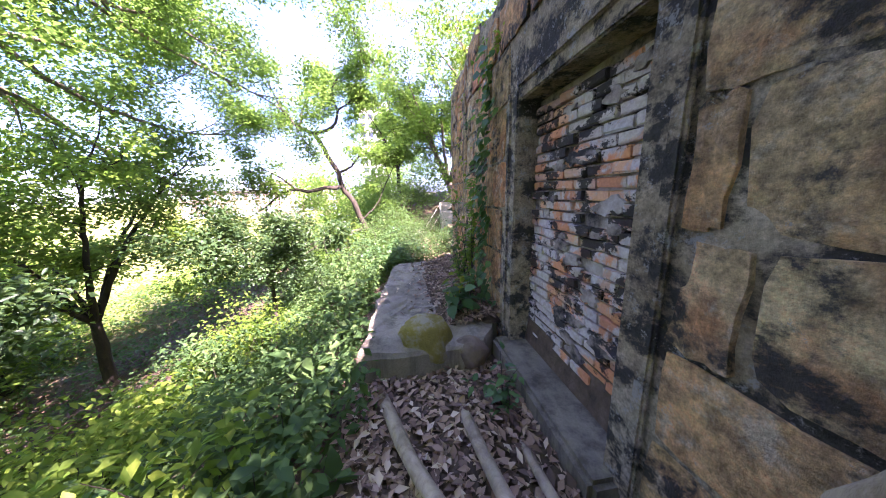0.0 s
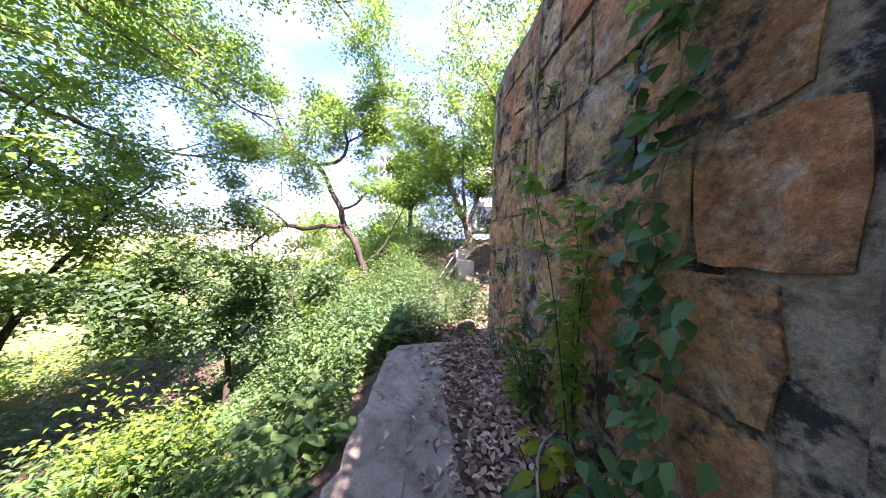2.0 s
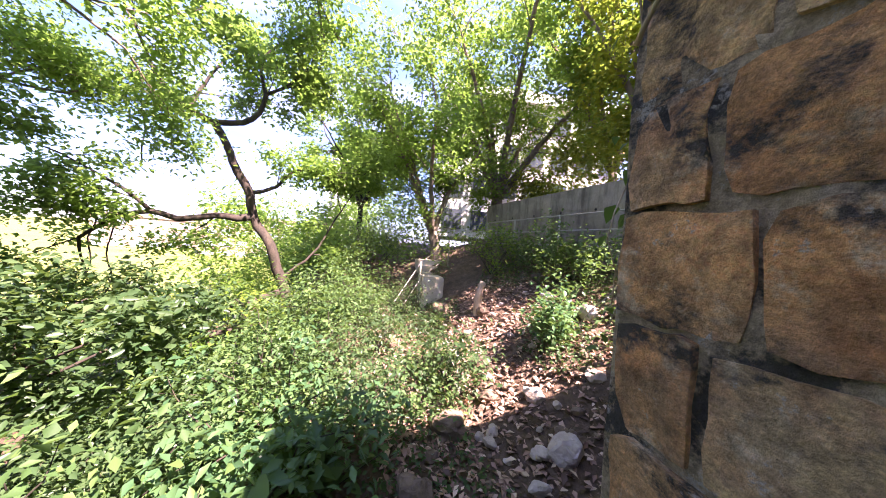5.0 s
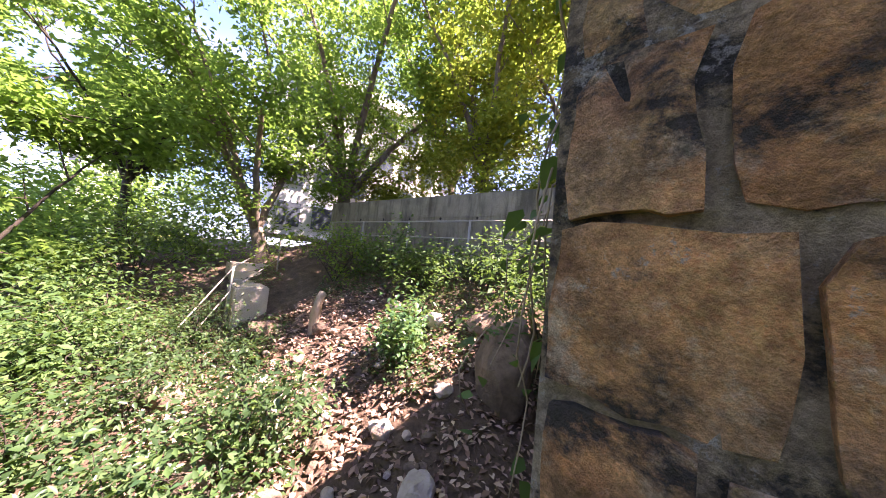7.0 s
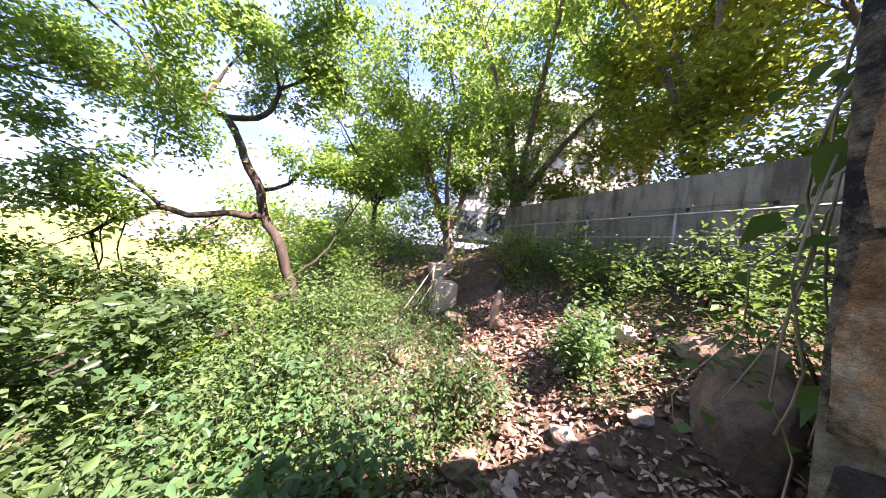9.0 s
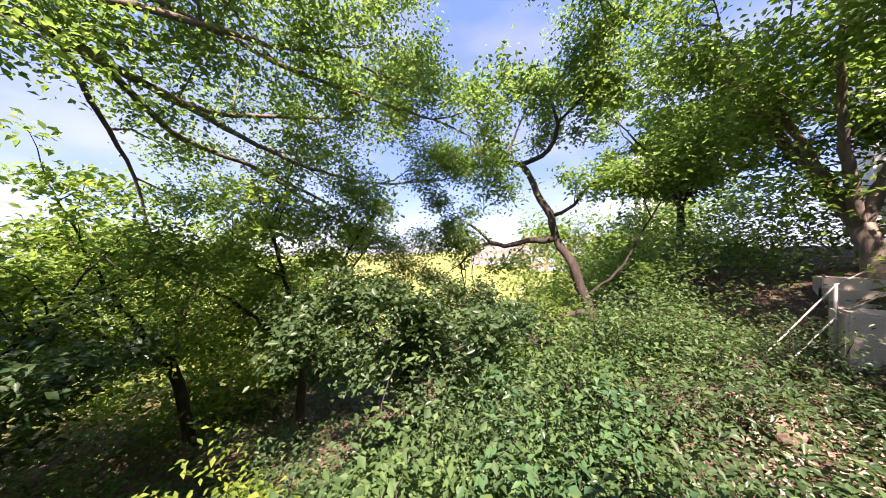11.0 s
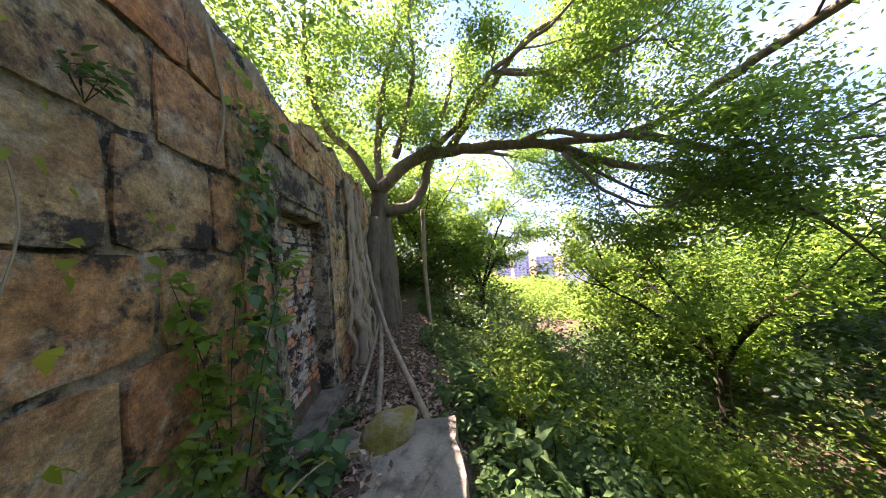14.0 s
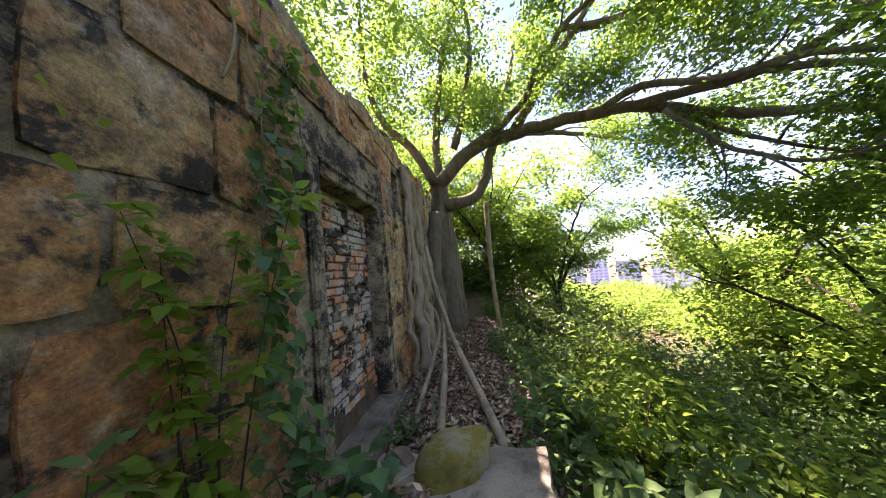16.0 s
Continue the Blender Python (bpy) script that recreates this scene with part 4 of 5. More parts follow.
# ---- undergrowth ----
def cover(name, n, seed, xr, yr, keep_off, size, mat, label, lift):
    rng = np.random.default_rng(seed)
    x, y = rng.uniform(*xr, n), rng.uniform(*yr, n)
    ok = keep_off(x, y)
    x, y = x[ok], y[ok]
    hump = np.array([noise.noise((a * 0.9, b * 0.9, seed)) for a, b in zip(x, y)])
    z = ground_height(x, y) + rng.uniform(0, 1, len(x)) ** 1.6 * lift * np.clip(0.55 + 1.1 * hump, 0.1, 1.6)
    p = np.stack([x, y, z], 1)
    far = np.min(np.linalg.norm(p[:, None, :] - EYES[None], axis=2), axis=1) > 0.75
    p = p[far]
    s = rng.uniform(*size, len(p))
    tagged(part(name, leaf_data(name, p, s, rng, 0.15, 0.55, 0.6), mat), label, "undergrowth", kind="stuff")


def slope_only(x, y):
    return (y > 1.42 + 0.25 * np.sin(x * 2.2)) & ~((x > 2) & (x < 5.4) & (y < 1.5))


def bank_only(x, y):
    return (y > -0.7 + 0.4 * np.sin(x * 2.1)) | (y < -2.2 + 0.4 * np.sin(x * 2)) | ((np.sin(x * 2.6 + 1) + np.sin(y * 3.1 + x) > 0.6) & (y > -1.7))


cover("undergrowth", 90000, 91, (-6, 12), (1.2, 6.5), slope_only, (0.05, 0.12), LEAF_SHRUB, "dense green undergrowth covering the slope", 0.6)
cover("undergrowth", 26000, 92, (-10, 18), (6, 16), slope_only, (0.10, 0.20), LEAF_SHRUB, "dense green undergrowth in the valley", 0.9)
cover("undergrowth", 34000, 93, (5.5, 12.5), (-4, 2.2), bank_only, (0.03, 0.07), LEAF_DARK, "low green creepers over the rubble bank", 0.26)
cover("undergrowth", 16000, 94, (8, 16), (1, 7), slope_only, (0.07, 0.13), LEAF_SHRUB, "green undergrowth beyond the slope", 0.6)


def shrub(x, y, r, h, seed, mat, n, size, label, name="shrub", z=None, clear=0.75):
    rng = np.random.default_rng(seed)
    g = ground_at(x, y) if z is None else z
    top = tagged(thing(name, x, y, g), label, "shrub", "shrubs on the slope")
    tubes, tips = [], []
    for i in range(7):
        a = i * 0.9 + rng.uniform(-0.3, 0.3)
        twigs((x, y, g - 0.05), (r * math.cos(a), r * math.sin(a), h), math.hypot(r, h) * rng.uniform(0.6, 1.0), rng, 1, 0.012, tubes, tips)
    under(part("stemwork", joined_tubes("stemwork", tubes, 5), DARK_BARK), top)["kind"] = "stuff"
    p = in_clumps(tips, np.full(len(tips), r * 0.4), n, rng, 0.7, clear)
    under(part("foliage", leaf_data("foliage", p, rng.uniform(0.7, 1.3, len(p)) * size, rng, 0.2, 0.5), mat), top)["kind"] = "stuff"


rng_s = np.random.default_rng(101)
for i in range(46):
    x, y = rng_s.uniform(-5, 12), rng_s.uniform(2.3, 8.0)
    if math.hypot(x - SX, y - SY) < 2.0 or abs((x - 3) * 0.72 - (y - 1)) < 0.9 and x < SX or (x > 6 and y > 5.2):
        continue
    r = rng_s.uniform(0.4, 0.85)
    # sun and canopy shade are put into the leaf colour, picked at random
    mat, lab = ((LEAF_SHRUB, "leafy green shrub on the slope"), (LEAF_DARK, "dark green shrub with canopy shade put into its leaf colour"), (LEAF_BRIGHT, "light green shrub on the slope with sun put into its leaf colour"))[int(rng_s.integers(0, 3))]
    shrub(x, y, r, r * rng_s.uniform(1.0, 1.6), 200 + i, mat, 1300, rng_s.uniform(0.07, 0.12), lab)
for x, y, r, h, m, lab in ((8.6, -2.9, 0.5, 0.6, LEAF_SHRUB, "green shrub at the foot of the retaining wall"), (9.6, -3.0, 0.55, 0.7, LEAF_SHRUB, "green shrub at the foot of the retaining wall"),
                           (7.4, -3.2, 0.6, 0.8, LEAF_SHRUB, "green shrub at the foot of the retaining wall"), (10.8, -2.4, 0.5, 1.1, LEAF_BRIGHT, "feathery light green bush beside the railing"),
                           (7.6, -1.75, 0.32, 0.45, LEAF_IVY, "small green bush beside the trail"), (6.2, -2.7, 0.6, 1.2, LEAF_SHRUB, "tangled shrub by the wall corner"),
                           (6.8, 1.1, 0.5, 0.7, LEAF_IVY, "broad-leaved green bush on the slope"), (8.2, 1.6, 0.6, 0.7, LEAF_SHRUB, "leafy green shrub on the slope"),
                           (9.8, 1.6, 0.7, 0.9, LEAF_SHRUB, "leafy green shrub on the slope"), (6.0, 2.2, 0.6, 0.9, LEAF_SHRUB, "leafy green shrub on the slope"),
                           (13.0, 0.6, 0.9, 1.5, LEAF_DARK, "dark shrub below the steps"), (11.6, 0.9, 0.7, 0.8, LEAF_SHRUB, "leafy green shrub on the slope")):
    shrub(x, y, r, h, int(x * 31 + y * 7), m, 1500, 0.08, lab)


# bright leaf colour stands in for sun on this shaded slope
for i, (x, y) in enumerate(((2.4, 3.6), (1.4, 3.4), (2.9, 4.4), (0.5, 3.9), (-0.8, 3.3), (1.8, 4.8), (-1.9, 3.9), (0.2, 2.9))):
    shrub(x, y, 0.55, 0.9, 640 + i, LEAF_BRIGHT, 1300, 0.085, "light green shrub on the slope with sun put into its leaf colour")
rng_t = np.random.default_rng(131)
for i in range(26):
    x, y = rng_t.uniform(6.4, 11.5), rng_t.uniform(-0.5, 2.6)
    r = rng_t.uniform(0.22, 0.5)
    # darker leaf colour carries the shade of the bank
    mat, lab = ((LEAF_SHRUB, "leafy green shrub among the rubble"), (LEAF_DARK, "dark green shrub on the bank with shade put into its leaf colour"), (LEAF_DARK, "dark green bush among the rubble"))[i % 3]
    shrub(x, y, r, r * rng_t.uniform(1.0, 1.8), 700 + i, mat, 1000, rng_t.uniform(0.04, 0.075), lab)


def far_woods(name, az, dist, n_clumps, leaves, size, seed, mat, label, low, high):
    rng = np.random.default_rng(seed)
    a, d = np.radians(rng.uniform(*az, n_clumps)), rng.uniform(*dist, n_clumps)
    x, y = 4 + d * np.cos(a), 1 + d * np.sin(a)
    z = ground_height(x, y) + rng.uniform(low, high, n_clumps)
    r = rng.uniform(0.9, 2.0, n_clumps)
    p = in_clumps(np.stack([x, y, z], 1), r, leaves, rng, 0.8)
    tagged(part(name, leaf_data(name, p, rng.uniform(0.6, 1.3, len(p)) * size, rng, 0.2, 0.5), mat), label, "woodland", kind="stuff")


far_woods("far_woodland", (58, 128), (12, 30), 150, 60000, 0.26, 1, LEAF_BRIGHT, "sunlit green woodland filling the valley", 0.3, 6.5)
far_woods("far_woodland", (164, 205), (11, 28), 110, 46000, 0.26, 2, LEAF_BRIGHT, "sunlit green woodland behind the banyan", 0.3, 7.0)
far_woods("far_woodland", (118, 141), (12, 26), 60, 24000, 0.26, 12, LEAF_BRIGHT, "sunlit green woodland below the banyan", 0.3, 5.0)
far_woods("far_woodland", (128, 145), (9, 16), 20, 8000, 0.18, 3, LEAF_SHRUB, "shady green thicket below the banyan", -0.2, 1.5)
far_woods("far_woodland", (161, 190), (9, 16), 34, 13000, 0.18, 13, LEAF_SHRUB, "shady green thicket behind the banyan", -0.2, 1.5)
far_woods("far_woodland", (143, 163), (9, 18), 30, 9000, 0.18, 14, LEAF_SHRUB, "low thicket on the slope below the banyan", -1.8, -0.9)
far_woods("far_woodland", (140, 165), (17, 50), 170, 42000, 0.3, 15, LEAF_BRIGHT, "sunlit treetops on the far slope", -0.8, 1.0)
far_woods("far_woodland", (18, 62), (13, 22), 40, 15000, 0.22, 4, LEAF_BRIGHT, "sunlit bushes along the meadow", -0.8, 0.3)
far_woods("far_woodland", (-13, 9), (10, 15), 26, 11000, 0.15, 9, LEAF_CANOPY, "green thicket beside the steps", 0.0, 1.2)
far_woods("far_woodland", (-6, 22), (15, 30), 80, 26000, 0.24, 5, LEAF_CANOPY, "green trees beyond the steps", 0.0, 5.0)


def terrace_growth():
    rng = np.random.default_rng(6)
    x, y = rng.uniform(5.5, 15, 46), rng.uniform(-7.5, -4.9, 46)
    z = ground_height(x, y) + rng.uniform(0.2, 2.6, 46)
    p = in_clumps(np.stack([x, y, z], 1), rng.uniform(0.5, 1.0, 46), 22000, rng, 0.8)
    tagged(part("hedge", leaf_data("hedge", p, rng.uniform(0.1, 0.2, len(p)), rng, 0.2, 0.5), LEAF_YELLOW), "sunlit yellow-green growth above the retaining wall", "hedge", kind="stuff")


terrace_growth()


# ---- retaining wall, railing, steps ----
def along_box(name, ax, ay, bx, by, thick, z0, z1, material, soft=0.01):
    d = math.hypot(bx - ax, by - ay)
    me = box_data(0, d, -thick, 0, z0, z1, soft)
    ob = part(name, me, material)
    ob.matrix_world = pose(ax, ay, 0, 0, 0, math.degrees(math.atan2(by - ay, bx - ax)))
    return ob


CW0, CW1 = (5.1, -4.35), (13.4, -3.35)
tagged(along_box("retaining_wall", *CW0, *CW1, 0.3, 0.3, 2.95, WALL_CONCRETE, 0.015), "stained grey concrete retaining wall with board marks", "wall", kind="structure")
for k in range(3):
    zz = 1.55 + 0.45 * k
    ob = along_box("board_mark", CW0[0], CW0[1] + 0.008, CW1[0], CW1[1] + 0.008, 0.012, zz, zz + 0.012, WALL_CONCRETE, 0)
    tagged(ob, "shallow board-mark ridge on the concrete wall", "trim", kind="structure")


# tie holes are near-black discs on the face; their inner shade is painted
for k in range(9):
    for zz in (1.78, 2.42):
        f = (k + 0.4) / 9
        hx, hy = CW0[0] + (CW1[0] - CW0[0]) * f, CW0[1] + (CW1[1] - CW0[1]) * f
        v, fcs = tube_arrays([(hx, hy - 0.05, zz), (hx, hy + 0.006, zz)], [0.03, 0.03], 10)
        tagged(part("tie_hole", mesh_of("tie_hole", v, fcs), RECESS_DARK), "near-black disc painted as the shade in a formwork tie hole", "trim", kind="structure")


def pipe(points, r, name="pipe"):
    path = np.array(points, float)
    return part(name, tube_data(name, path, np.full(len(path), r), 8), PIPE)


def railing():
    top = tagged(thing("railing", 7.6, -3.75, 1.25), "weathered pipe railing along the concrete wall", "railing")
    d = (CW1[1] - CW0[1]) / (CW1[0] - CW0[0])
    y = lambda x: CW0[1] + (x - CW0[0]) * d + 0.28
    for zz in (2.30, 1.95, 1.62):
        under(pipe([(6.2, y(6.2), zz), (9.5, y(9.5), zz), (12.9, y(12.9), zz)], 0.016, "rail"), top)
    for x in (6.6, 8.2, 9.8, 11.4, 12.8):
        under(pipe([(x, y(x), 1.0), (x, y(x), 2.32)], 0.023, "post"), top)


railing()


def stair_rail():
    top = tagged(thing("stair_railing", 11.0, -0.6, 0.2), "galvanised handrail going down beside the pale concrete block", "railing")
    for lift in (0.0, -0.42):
        under(pipe([(12.3, -1.7, 1.55 + lift), (11.05, -0.62, 0.95 + lift), (10.3, 0.3, -0.30 + lift), (9.9, 0.8, -0.85 + lift)], 0.011, "rail"), top)
    for x, y, z in ((12.3, -1.7, 1.57), (11.05, -0.62, 0.97), (10.3, 0.3, -0.28)):
        under(pipe([(x, y, ground_at(x, y) - 0.3), (x, y, z)], 0.018, "post"), top)


stair_rail()
blk = tagged(part("concrete_block", box_data(10.9, 11.5, -1.20, -0.66, -0.6, 0.62, 0.03), BLOCK_CONCRETE), "sunlit pale concrete end block beside the steps", "block")
for k in range(5):
    st = part("step", box_data(11.6 + 0.3 * k, 12.1 + 0.3 * k, -2.4, -0.9, -0.2, 0.25 + 0.17 * k, 0.015), BLOCK_CONCRETE)
    tagged(st, "worn concrete step going up the bank", "step", "steps on the bank")
rng_w = np.random.default_rng(7)
stick_path = curve_points([(9.2, -1.35, ground_at(9.2, -1.35) - 0.15), (9.22, -1.36, 0.25), (9.2, -1.38, 0.62), (9.24, -1.45, 0.75)], 0.08)
tagged(part("tree_stump", tube_data("stump", stick_path, np.linspace(0.085, 0.06, len(stick_path)), 9, 0.08, rng_w), DEAD_WOOD), "pale dead tree stump standing on the bank", "stump")


# ---- buildings ----
def building(name, x, y, z, w, d, h, turn, wall_mat, glass, label, cols, rows, depth_sides=2):
    top = thing(name, x, y, z)
    top.rotation_euler = (0, 0, radians(turn))
    tagged(top, label, "building")
    part("wall", box_data(-w / 2, w / 2, -d / 2, d / 2, 0, h), wall_mat, top)
    part("roof", box_data(-w / 2 - 0.3, w / 2 + 0.3, -d / 2 - 0.3, d / 2 + 0.3, h, h + 0.6), wall_mat, top)
    cw, ch = w / cols, h / rows
    me = box_data(-cw * 0.32, cw * 0.32, -0.12, 0.12, -ch * 0.28, ch * 0.28)
    me.materials.append(glass)
    for i in range(cols):
        for j in range(rows):
            for sgn in (-1, 1):
                ob = new("window", me)
                ob.parent = top
                ob.location = (-w / 2 + cw * (i + 0.5), sgn * d / 2, ch * (j + 0.5))


building("apartment_block", 142, 11, -12, 13, 12, 54, 94, WHITE_PAINT, DARK_GLASS, "white apartment block with rows of dark windows", 4, 14)
building("apartment_block", 95, 32, -9, 20, 14, 14, 110, PINK_FACADE, HAZE_PALE_GLASS, "beige apartment block beyond the meadow", 6, 5)
building("apartment_block", 110, 62, -9, 24, 14, 12, 120, PINK_FACADE, HAZE_PALE_GLASS, "beige apartment block beyond the meadow", 7, 4)
building("house", 21, -8.5, 2.0, 10, 7, 7.5, 80, WHITE_PAINT, DARK_GLASS, "white house with dark windows behind the trees", 7, 4)
rng_b = np.random.default_rng(17)
for i in range(19):
    az = radians(92 + 4.0 * i + rng_b.uniform(-1.2, 1.2))
    dist = rng_b.uniform(210, 280)
    low = ground_at(dist * math.cos(az), dist * math.sin(az)) - 5
    hgt = max(14.0, rng_b.uniform(-7, 5) - low)
    building("tower_block", dist * math.cos(az), dist * math.sin(az), low, 13, 12, hgt, math.degrees(az) + 90, HAZE_BLUE_FACADE, HAZE_PALE_GLASS, "pale blue tower block across the valley, haze put into its colour", 4, 12)


# ---- plants on and at the wall ----
def vine(name, x0, z0, z1, seed, n, size, mat, label, spread=0.12, out=0.05, sway=0.10):
    rng = np.random.default_rng(seed)
    top = tagged(thing(name, x0, 0.03, max(z1, 0.0)), label, "vine")
    pts = []
    for z in np.arange(z0, z1, -0.16):
        pts.append((x0 + sway * math.sin(z * 2.3 + seed) + rng.normal(0, 0.02), 0.035 + rng.uniform(0, 0.03), z))
    path = curve_points(pts, 0.06)
    under(part("stem", tube_data("stem", path, np.linspace(0.0015, 0.004, len(path)), 6), ROOT), top)
    k = rng.integers(0, len(path), n)
    p = path[k] + np.stack([rng.normal(0, spread, n), np.abs(rng.normal(0, out, n)) + 0.02, rng.normal(0, 0.05, n)], 1)
    d = np.stack([rng.normal(0, 0.5, n), rng.uniform(0.25, 0.9, n), rng.uniform(-1.3, -0.1, n)], 1)
    under(part("foliage", big_leaf_data("foliage", p, d, rng.uniform(0.6, 1.25, n) * size, rng, 0.72), mat), top)["kind"] = "stuff"


def sprig(name, x, y, z, r, h, seed, n, size, mat, label, stems=6, width=0.5):
    """A broad-leaved plant: thin stems with whorls of leaves."""
    rng = np.random.default_rng(seed)
    top = tagged(thing(name, x, y, z), label, "plant")
    tubes, tips = [], []
    for i in range(stems):
        a = rng.uniform(0, 2 * math.pi)
        tip = (x + r * math.cos(a) * rng.uniform(0.3, 1), max(0.06, y + r * math.sin(a) * rng.uniform(0.3, 1)), z + h * rng.uniform(0.45, 1.0))
        path = curve_points([(x, y, z - 0.05), ((x + tip[0]) / 2 + rng.normal(0, 0.04), max(0.05, (y + tip[1]) / 2), z + (tip[2] - z) * 0.6), tip], 0.06)
        tubes.append((path, np.linspace(0.016 * r + 0.0005, 0.0015, len(path))))
        tips += [path[-1], path[-1]] + [path[int((len(path) - 1) * q)] for q in (0.35, 0.5, 0.65, 0.8, 0.9)]
    under(part("stemwork", joined_tubes("stemwork", tubes, 5), DARK_BARK), top)["kind"] = "stuff"
    tips = np.array(tips)
    k = rng.integers(0, len(tips), n)
    a = rng.uniform(0, 2 * np.pi, n)
    d = np.stack([np.cos(a), np.sin(a), rng.normal(-0.1, 0.35, n)], 1)
    p = tips[k] + d * 0.02 + rng.normal(0, 0.02, (n, 3))
    p[:, 1] = np.maximum(p[:, 1], 0.06)
    d[:, 1] = np.where(p[:, 1] < 0.2, np.abs(d[:, 1]), d[:, 1])
    under(part("foliage", big_leaf_data("foliage", p, d, rng.uniform(0.6, 1.2, n) * size, rng, width), mat), top)["kind"] = "stuff"


vine("ivy", 2.84, 2.55, 0.05, 5, 300, 0.09, LEAF_IVY, "dark green heart-leaved vine hanging down the stone wall", 0.085)
vine("ivy", 2.98, 3.05, 1.9, 6, 60, 0.06, LEAF_BRIGHT, "light green creeper tuft near the wall top", 0.1)
vine("ivy", 4.05, 3.1, 1.0, 7, 50, 0.055, LEAF_YELLOW, "thin creeper with small yellowish leaves on the wall", 0.22)
sprig("wall_plant", 3.25, 0.14, 0.10, 0.30, 1.45, 9, 420, 0.085, LEAF_BRIGHT, "light green leafy plant growing at the wall foot")
sprig("wall_plant", 3.62, 0.16, 0.10, 0.26, 0.8, 10, 200, 0.075, LEAF_SHRUB, "broad-leaved plant at the wall foot")
sprig("wall_plant", 2.92, 0.28, 0.05, 0.26, 0.42, 11, 46, 0.13, LEAF_IVY, "big round-leaved plant beside the ledge")
sprig("wall_plant", 4.55, 0.1, 0.08, 0.18, 0.5, 12, 40, 0.07, LEAF_IVY, "small green plant at the wall foot")
sprig("wall_plant", 1.62, 0.32, -0.26, 0.26, 0.4, 13, 70, 0.09, LEAF_IVY, "small green plant at the doorway foot")
sprig("fern", 5.75, -0.05, ground_at(5.75, -0.05), 0.2, 0.5, 14, 40, 0.12, LEAF_YELLOW, "yellow-green fern at the wall corner", 6, 0.25)
for i, (x, y) in enumerate(((1.2, 1.75), (1.9, 1.95), (2.6, 1.85), (0.6, 1.9), (3.3, 1.75), (4.2, 1.7), (2.0, 2.5), (5.0, 1.9), (3.0, 2.6), (5.9, 1.3), (6.6, 0.9))):
    sprig("slope_plant", x, y, ground_at(x, y), 0.4, 0.5, 30 + i, 90, 0.16, LEAF_SHRUB, "broad-leaved green plant on the slope edge", 8, 0.6)


def wall_root(points, r, label):
    path = curve_points(points, 0.08)
    path[1:-1] += np.cumsum(np.random.default_rng(9).normal(0, 0.005, path[1:-1].shape), 0) * (1, 0.1, 0.3)
    tagged(part("dry_vine", tube_data("dry_vine", path, np.linspace(r, r * 0.6, len(path)), 7, 0.08, np.random.default_rng(int(points[0][0] * 50))), ROOT), label, "vine", "dry vines on the wall")


wall_root([(4.02, 0.03, 3.1), (4.1, 0.04, 2.3), (4.16, 0.035, 1.6), (4.2, 0.035, 0.7)], 0.0075, "pale dry woody vine running down the wall")
wall_root([(5.02, 0.03, 2.75), (4.98, 0.05, 2.3), (4.9, 0.04, 2.12), (4.7, 0.035, 2.16), (4.5, 0.035, 2.05)], 0.014, "dark dry vine creeping over the stone")
wall_root([(5.2, 0.03, 2.0), (5.1, 0.04, 2.12), (4.9, 0.04, 2.10), (4.75, 0.03, 2.2)], 0.009, "thin dry vine creeping over the stone")
wall_root([(3.1, 0.03, 2.95), (3.02, 0.05, 2.5), (3.08, 0.04, 2.2)], 0.012, "thin dry vine hanging from the wall top")
wall_root([(3.5, 0.1, 0.12), (3.1, 0.4, 0.3), (2.7, 0.55, 0.16), (2.45, 0.6, 0.05)], 0.008, "bent dry twig lying by the ledge")


def draped_vines():
    rng = np.random.default_rng(55)
    top = tagged(thing("draped_vine", 5.45, -0.35, ground_at(5.45, -0.35)), "tangle of dry stems and leaves draped over the wall corner", "vine")
    ends = []
    for i in range(26):
        x, y = 5.24 + rng.uniform(0, 0.05), -0.1 - rng.uniform(0, 1.2)
        pts, z = [(5.15, y, 3.15)], rng.uniform(2.6, 3.1)
        while z > rng.uniform(0.0, 1.2):
            x += rng.uniform(-0.03, 0.04)
            y += rng.normal(0, 0.10)
            pts.append((max(x, 5.25), y, z))
            z -= rng.uniform(0.1, 0.24)
        path = curve_points(pts, 0.1)
        ends.append(path)
        under(part("stem", tube_data("stem", path, np.linspace(0.0055, 0.002, len(path)), 5), ROOT if i % 3 else DARK_BARK), top)
    allp = np.vstack(ends)
    n = 420
    p = allp[rng.integers(0, len(allp), n)] + rng.normal(0, 0.06, (n, 3))
    p[:, 0] = np.maximum(p[:, 0], 5.24)
    d = np.stack([rng.uniform(0.1, 1, n), rng.normal(0, 0.6, n), rng.uniform(-1, 0.1, n)], 1)
    under(part("foliage", big_leaf_data("foliage", p, d, rng.uniform(0.04, 0.09, n), rng, 0.6), LEAF_SHRUB), top)["kind"] = "stuff"


draped_vines()
for i, (tx, tz) in enumerate(((3.72, 2.17), (4.6, 0.95), (2.62, 2.6), (0.5, 1.9))):
    sprig("wall_tuft", tx, 0.03, tz, 0.09, 0.09, 70 + i, 60, 0.05, (LEAF_IVY, LEAF_SHRUB, LEAF_YELLOW)[i % 3], "small tuft of leaves rooted in a wall joint", 6, 0.4)
sprig("wall_plant", 3.12, 0.34, 0.04, 0.24, 0.36, 15, 46, 0.13, LEAF_YELLOW, "yellowing leafy plant beside the ledge", 7, 0.45)
sprig("wall_plant", 2.72, 0.42, 0.03, 0.24, 0.34, 16, 40, 0.15, LEAF_IVY, "round-leaved green plant beside the mossy boulder", 6, 0.8)
sprig("wall_plant", 3.85, 0.14, 0.06, 0.24, 0.6, 17, 50, 0.12, LEAF_BRIGHT, "light green leafy plant against the wall", 7, 0.55)

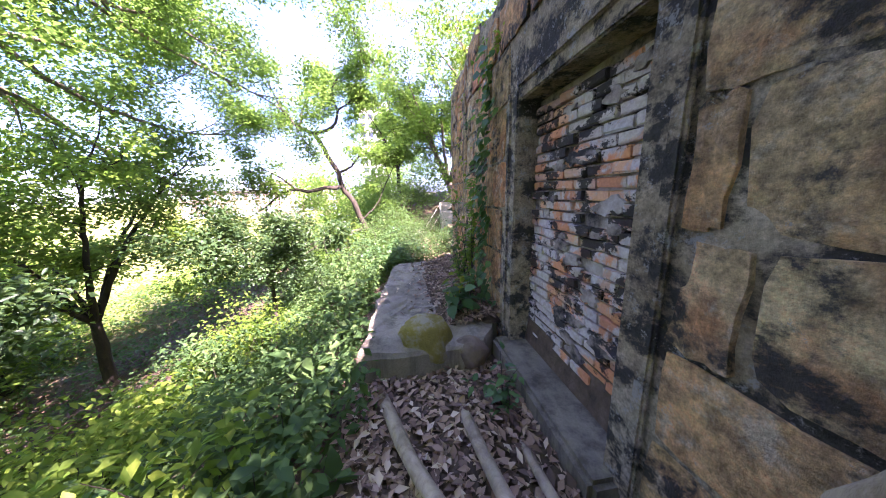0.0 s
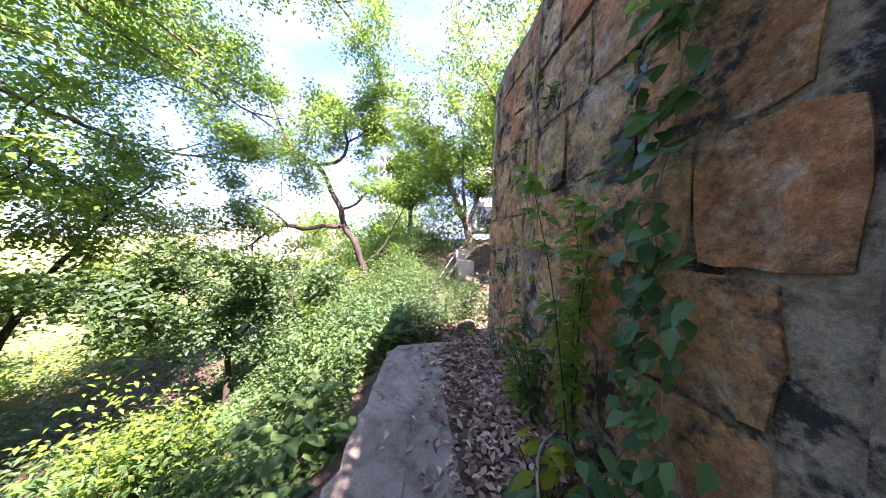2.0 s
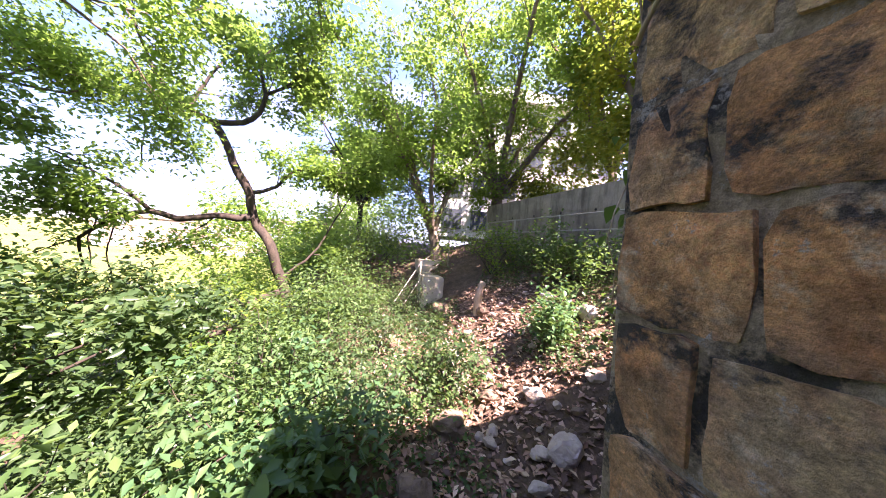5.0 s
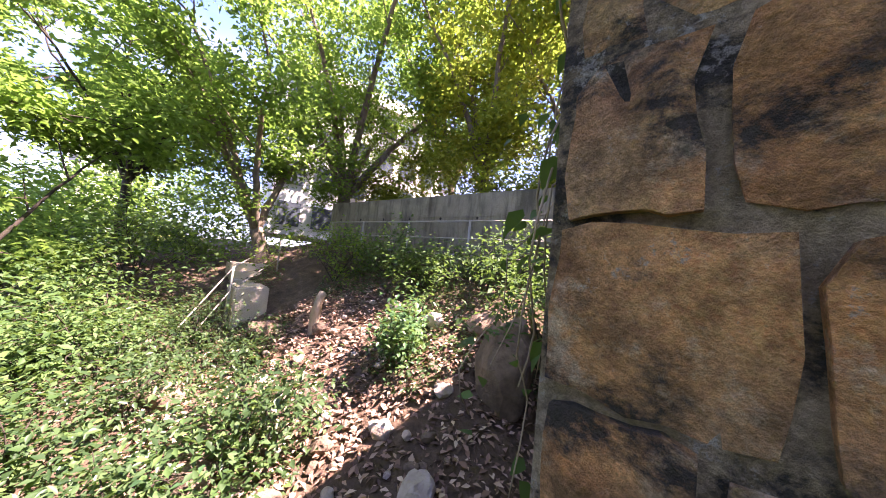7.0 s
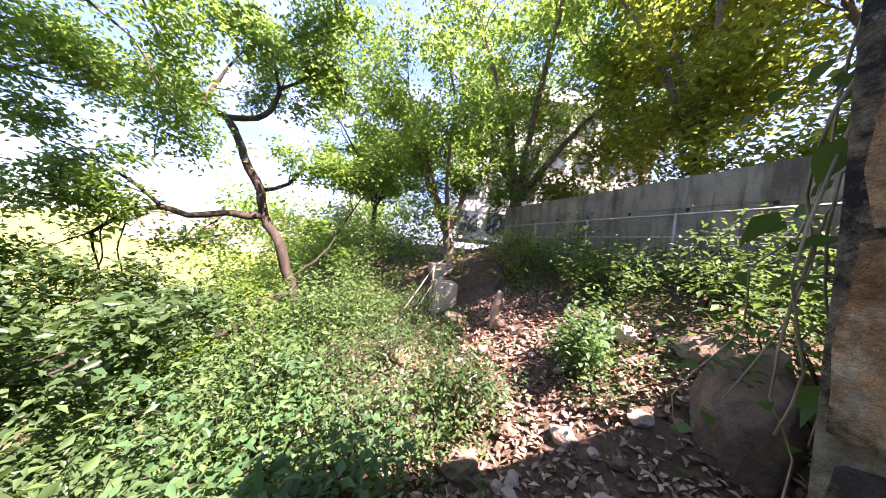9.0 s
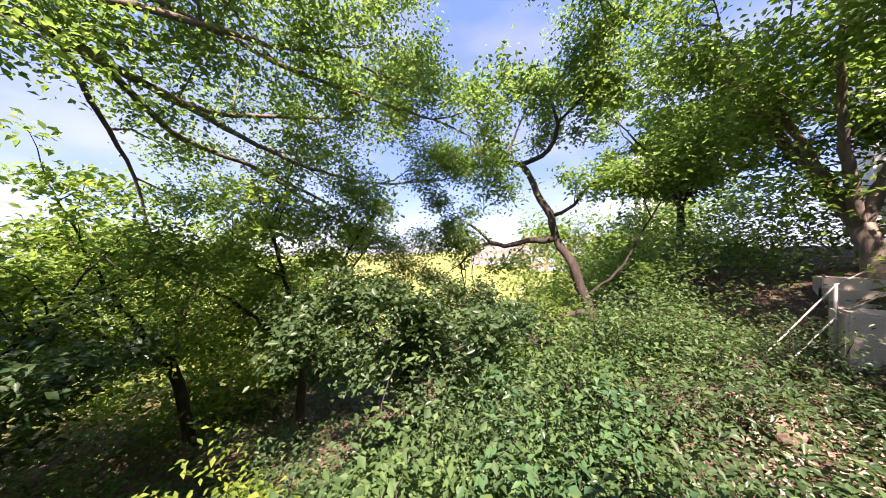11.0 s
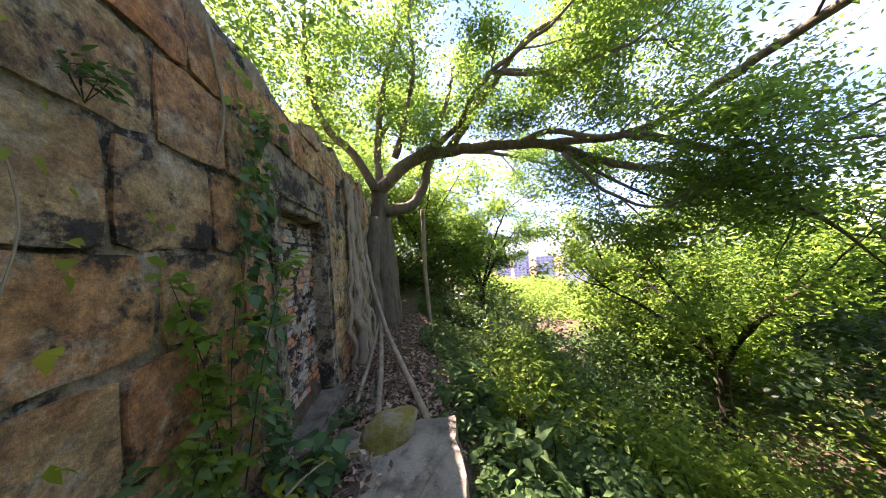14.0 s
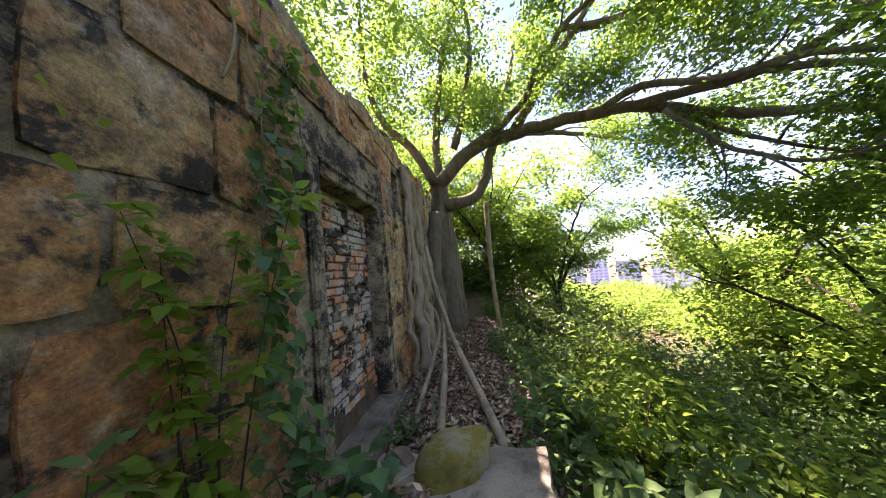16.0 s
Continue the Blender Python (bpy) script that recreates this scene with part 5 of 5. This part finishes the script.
# ---- pieces: bricks of the doorway, stones of the wall ----
def brick_mesh(seed):
    rng = np.random.default_rng(seed)
    me = box_data(-0.106, 0.106, -0.05, 0.05, -0.031, 0.031, 0.006)
    co = np.array([v.co[:] for v in me.vertices])
    co += rng.normal(0, 0.003, co.shape)
    me.vertices.foreach_set("co", co.ravel())
    me.materials.append(BRICK)
    me.update()
    return me


BRICKS = [brick_mesh(300 + i) for i in range(6)]
rng_k = np.random.default_rng(77)
bed_y = -0.21
for row in range(28):
    z = -0.045 + row * 0.0745
    if z > DOOR_TOP - 0.04:
        break
    x = DOOR_X0 + 0.02 + (0.0 if row % 2 else -0.112) + rng_k.uniform(-0.01, 0.01)
    while x < DOOR_X1 + 0.02:
        x += 0.2245 + rng_k.normal(0, 0.003)
        c = x - 0.112
        lo, hi = max(c - 0.106, DOOR_X0 + 0.014), min(c + 0.106, DOOR_X1 - 0.014)
        if hi - lo < 0.05 or rng_k.random() < 0.05:
            continue
        c = (lo + hi) / 2
        ob = new("brick", BRICKS[int(rng_k.integers(0, 6))])
        ob.matrix_world = pose(c, bed_y + rng_k.normal(0, 0.008), z, rng_k.normal(0, 1.0), rng_k.normal(0, 0.8), rng_k.normal(0, 1.2)) @ Matrix.Diagonal(((hi - lo) / 0.212, 1, 1, 1))
        under(ob, door)


def plaster_patch(x, z, r, seed):
    rng = np.random.default_rng(seed)
    n = 16
    rad = [r * rng.uniform(0.55, 1.2) for _ in range(n)]
    ring = [(math.cos(2 * math.pi * i / n) * rad[i] * 1.5, math.sin(2 * math.pi * i / n) * rad[i] * 0.75) for i in range(n)]
    v = [(a, -0.02, b) for a, b in ring] + [(a * 0.9, rng.uniform(0.0, 0.004), b * 0.9) for a, b in ring] + [(0, 0.004, 0)]
    f = [(i, n + i, n + (i + 1) % n, (i + 1) % n) for i in range(n)] + [(n + i, 2 * n, n + (i + 1) % n) for i in range(n)]
    ob = part("plaster_patch", mesh_of("plaster_patch", v, f), LIME)
    ob.matrix_world = pose(x, -0.152, z)
    under(ob, door)


for i in range(26):
    r = rng_k.uniform(0.03, 0.085)
    plaster_patch(rng_k.uniform(DOOR_X0 + 0.2, DOOR_X1 - 0.2), rng_k.uniform(0.05, DOOR_TOP - 0.12), r, 500 + i)


def stone_mesh(w, h, seed):
    """A roughly squared block: an uneven face towards +y, ragged arrises and a skirt that runs back into the wall."""
    rng = np.random.default_rng(seed)
    nx, nz = 5, 4
    proud = rng.uniform(0.006, 0.020)
    lean_x, lean_z = rng.normal(0, 0.006, 2)
    v, at = [], {}
    for i in range(nx + 1):
        for j in range(nz + 1):
            u, t = 2 * i / nx - 1, 2 * j / nz - 1
            rim = i in (0, nx) or j in (0, nz)
            corner = i in (0, nx) and j in (0, nz)
            pull = 0.95 if corner else 1.0
            x = u * w / 2 * pull + rng.normal(0, 0.007 if rim else 0.004)
            z = t * h / 2 * pull + rng.normal(0, 0.007 if rim else 0.004)
            y = proud * (0.7 if rim else 1.0) + lean_x * u + lean_z * t + rng.normal(0, 0.003 if rim else 0.006)
            at[i, j] = len(v)
            v.append((x, y, z))
    f = [(at[i, j], at[i, j + 1], at[i + 1, j + 1], at[i + 1, j]) for i in range(nx) for j in range(nz)]
    ring = [at[i, 0] for i in range(nx)] + [at[nx, j] for j in range(nz)] + [at[i, nz] for i in range(nx, 0, -1)] + [at[0, j] for j in range(nz, 0, -1)]
    base = len(v)
    n = len(ring)
    v += [v[q] for q in ring] + [(v[q][0], -0.03, v[q][2]) for q in ring]
    f += [(base + i, base + (i + 1) % n, base + n + (i + 1) % n, base + n + i) for i in range(n)]
    me = mesh_of("stone", v, f, True)
    me.materials.append(STONE)
    return me


rng_z = np.random.default_rng(88)


def lay_course(x0, x1, z0, z1, widths, first=0.0, from_right=False):
    """One course of blocks between x0 and x1, none of them over the doorway or the small opening."""
    spans, x = [], 0.0
    while x < x1 - x0 - 0.1:
        w = first if first and not spans else rng_z.uniform(*widths)
        w = min(w, x1 - x0 - x)
        spans.append((x, w))
        x += w
    for x, w in spans:
        lo = x1 - x - w if from_right else x0 + x
        hi = lo + w
        if z0 < DOOR_TOP + 0.18:
            if lo < DOOR_X0 - 0.19 < hi:
                hi = DOOR_X0 - 0.19
            if lo < DOOR_X1 + 0.19 < hi:
                lo = DOOR_X1 + 0.19
            if lo > DOOR_X0 - 0.2 and hi < DOOR_X1 + 0.2:
                continue
        if z1 > HOLE[2] and z0 < HOLE[3] and hi > HOLE[0] and lo < HOLE[1]:
            continue
        cx = (lo + hi) / 2
        top = min(z1, wall_top(cx) - 0.03)
        if hi - lo < 0.14 or top - z0 < 0.14:
            continue
        gap = rng_z.uniform(0.018, 0.040)
        ob = new("stone_block", stone_mesh(hi - lo - gap, top - z0 - gap, int(rng_z.integers(0, 99999))))
        ob.matrix_world = pose(cx, 0.0, (z0 + top) / 2 + rng_z.normal(0, 0.005), 0, rng_z.normal(0, 0.7), 0)
        ob.parent = wall


LOW = [-0.50, -0.10, 0.30, 0.72, 1.17, 1.62, 2.10, 2.57, 2.98, 3.35]
END = [-0.50, -0.15, 0.20, 0.52, 0.84, 1.17, 1.49, 1.81, 2.13, 2.45, 2.78, 3.10]
for z0, z1 in zip(LOW, LOW[1:]):
    lay_course(-2.9 - rng_z.uniform(0, 0.3), 4.06, z0, z1, (0.42, 0.72))
for i, (z0, z1) in enumerate(zip(END, END[1:])):
    lay_course(4.06, 5.205, z0, z1, (0.26, 0.40), 0.31 if i % 2 else 0.22, True)
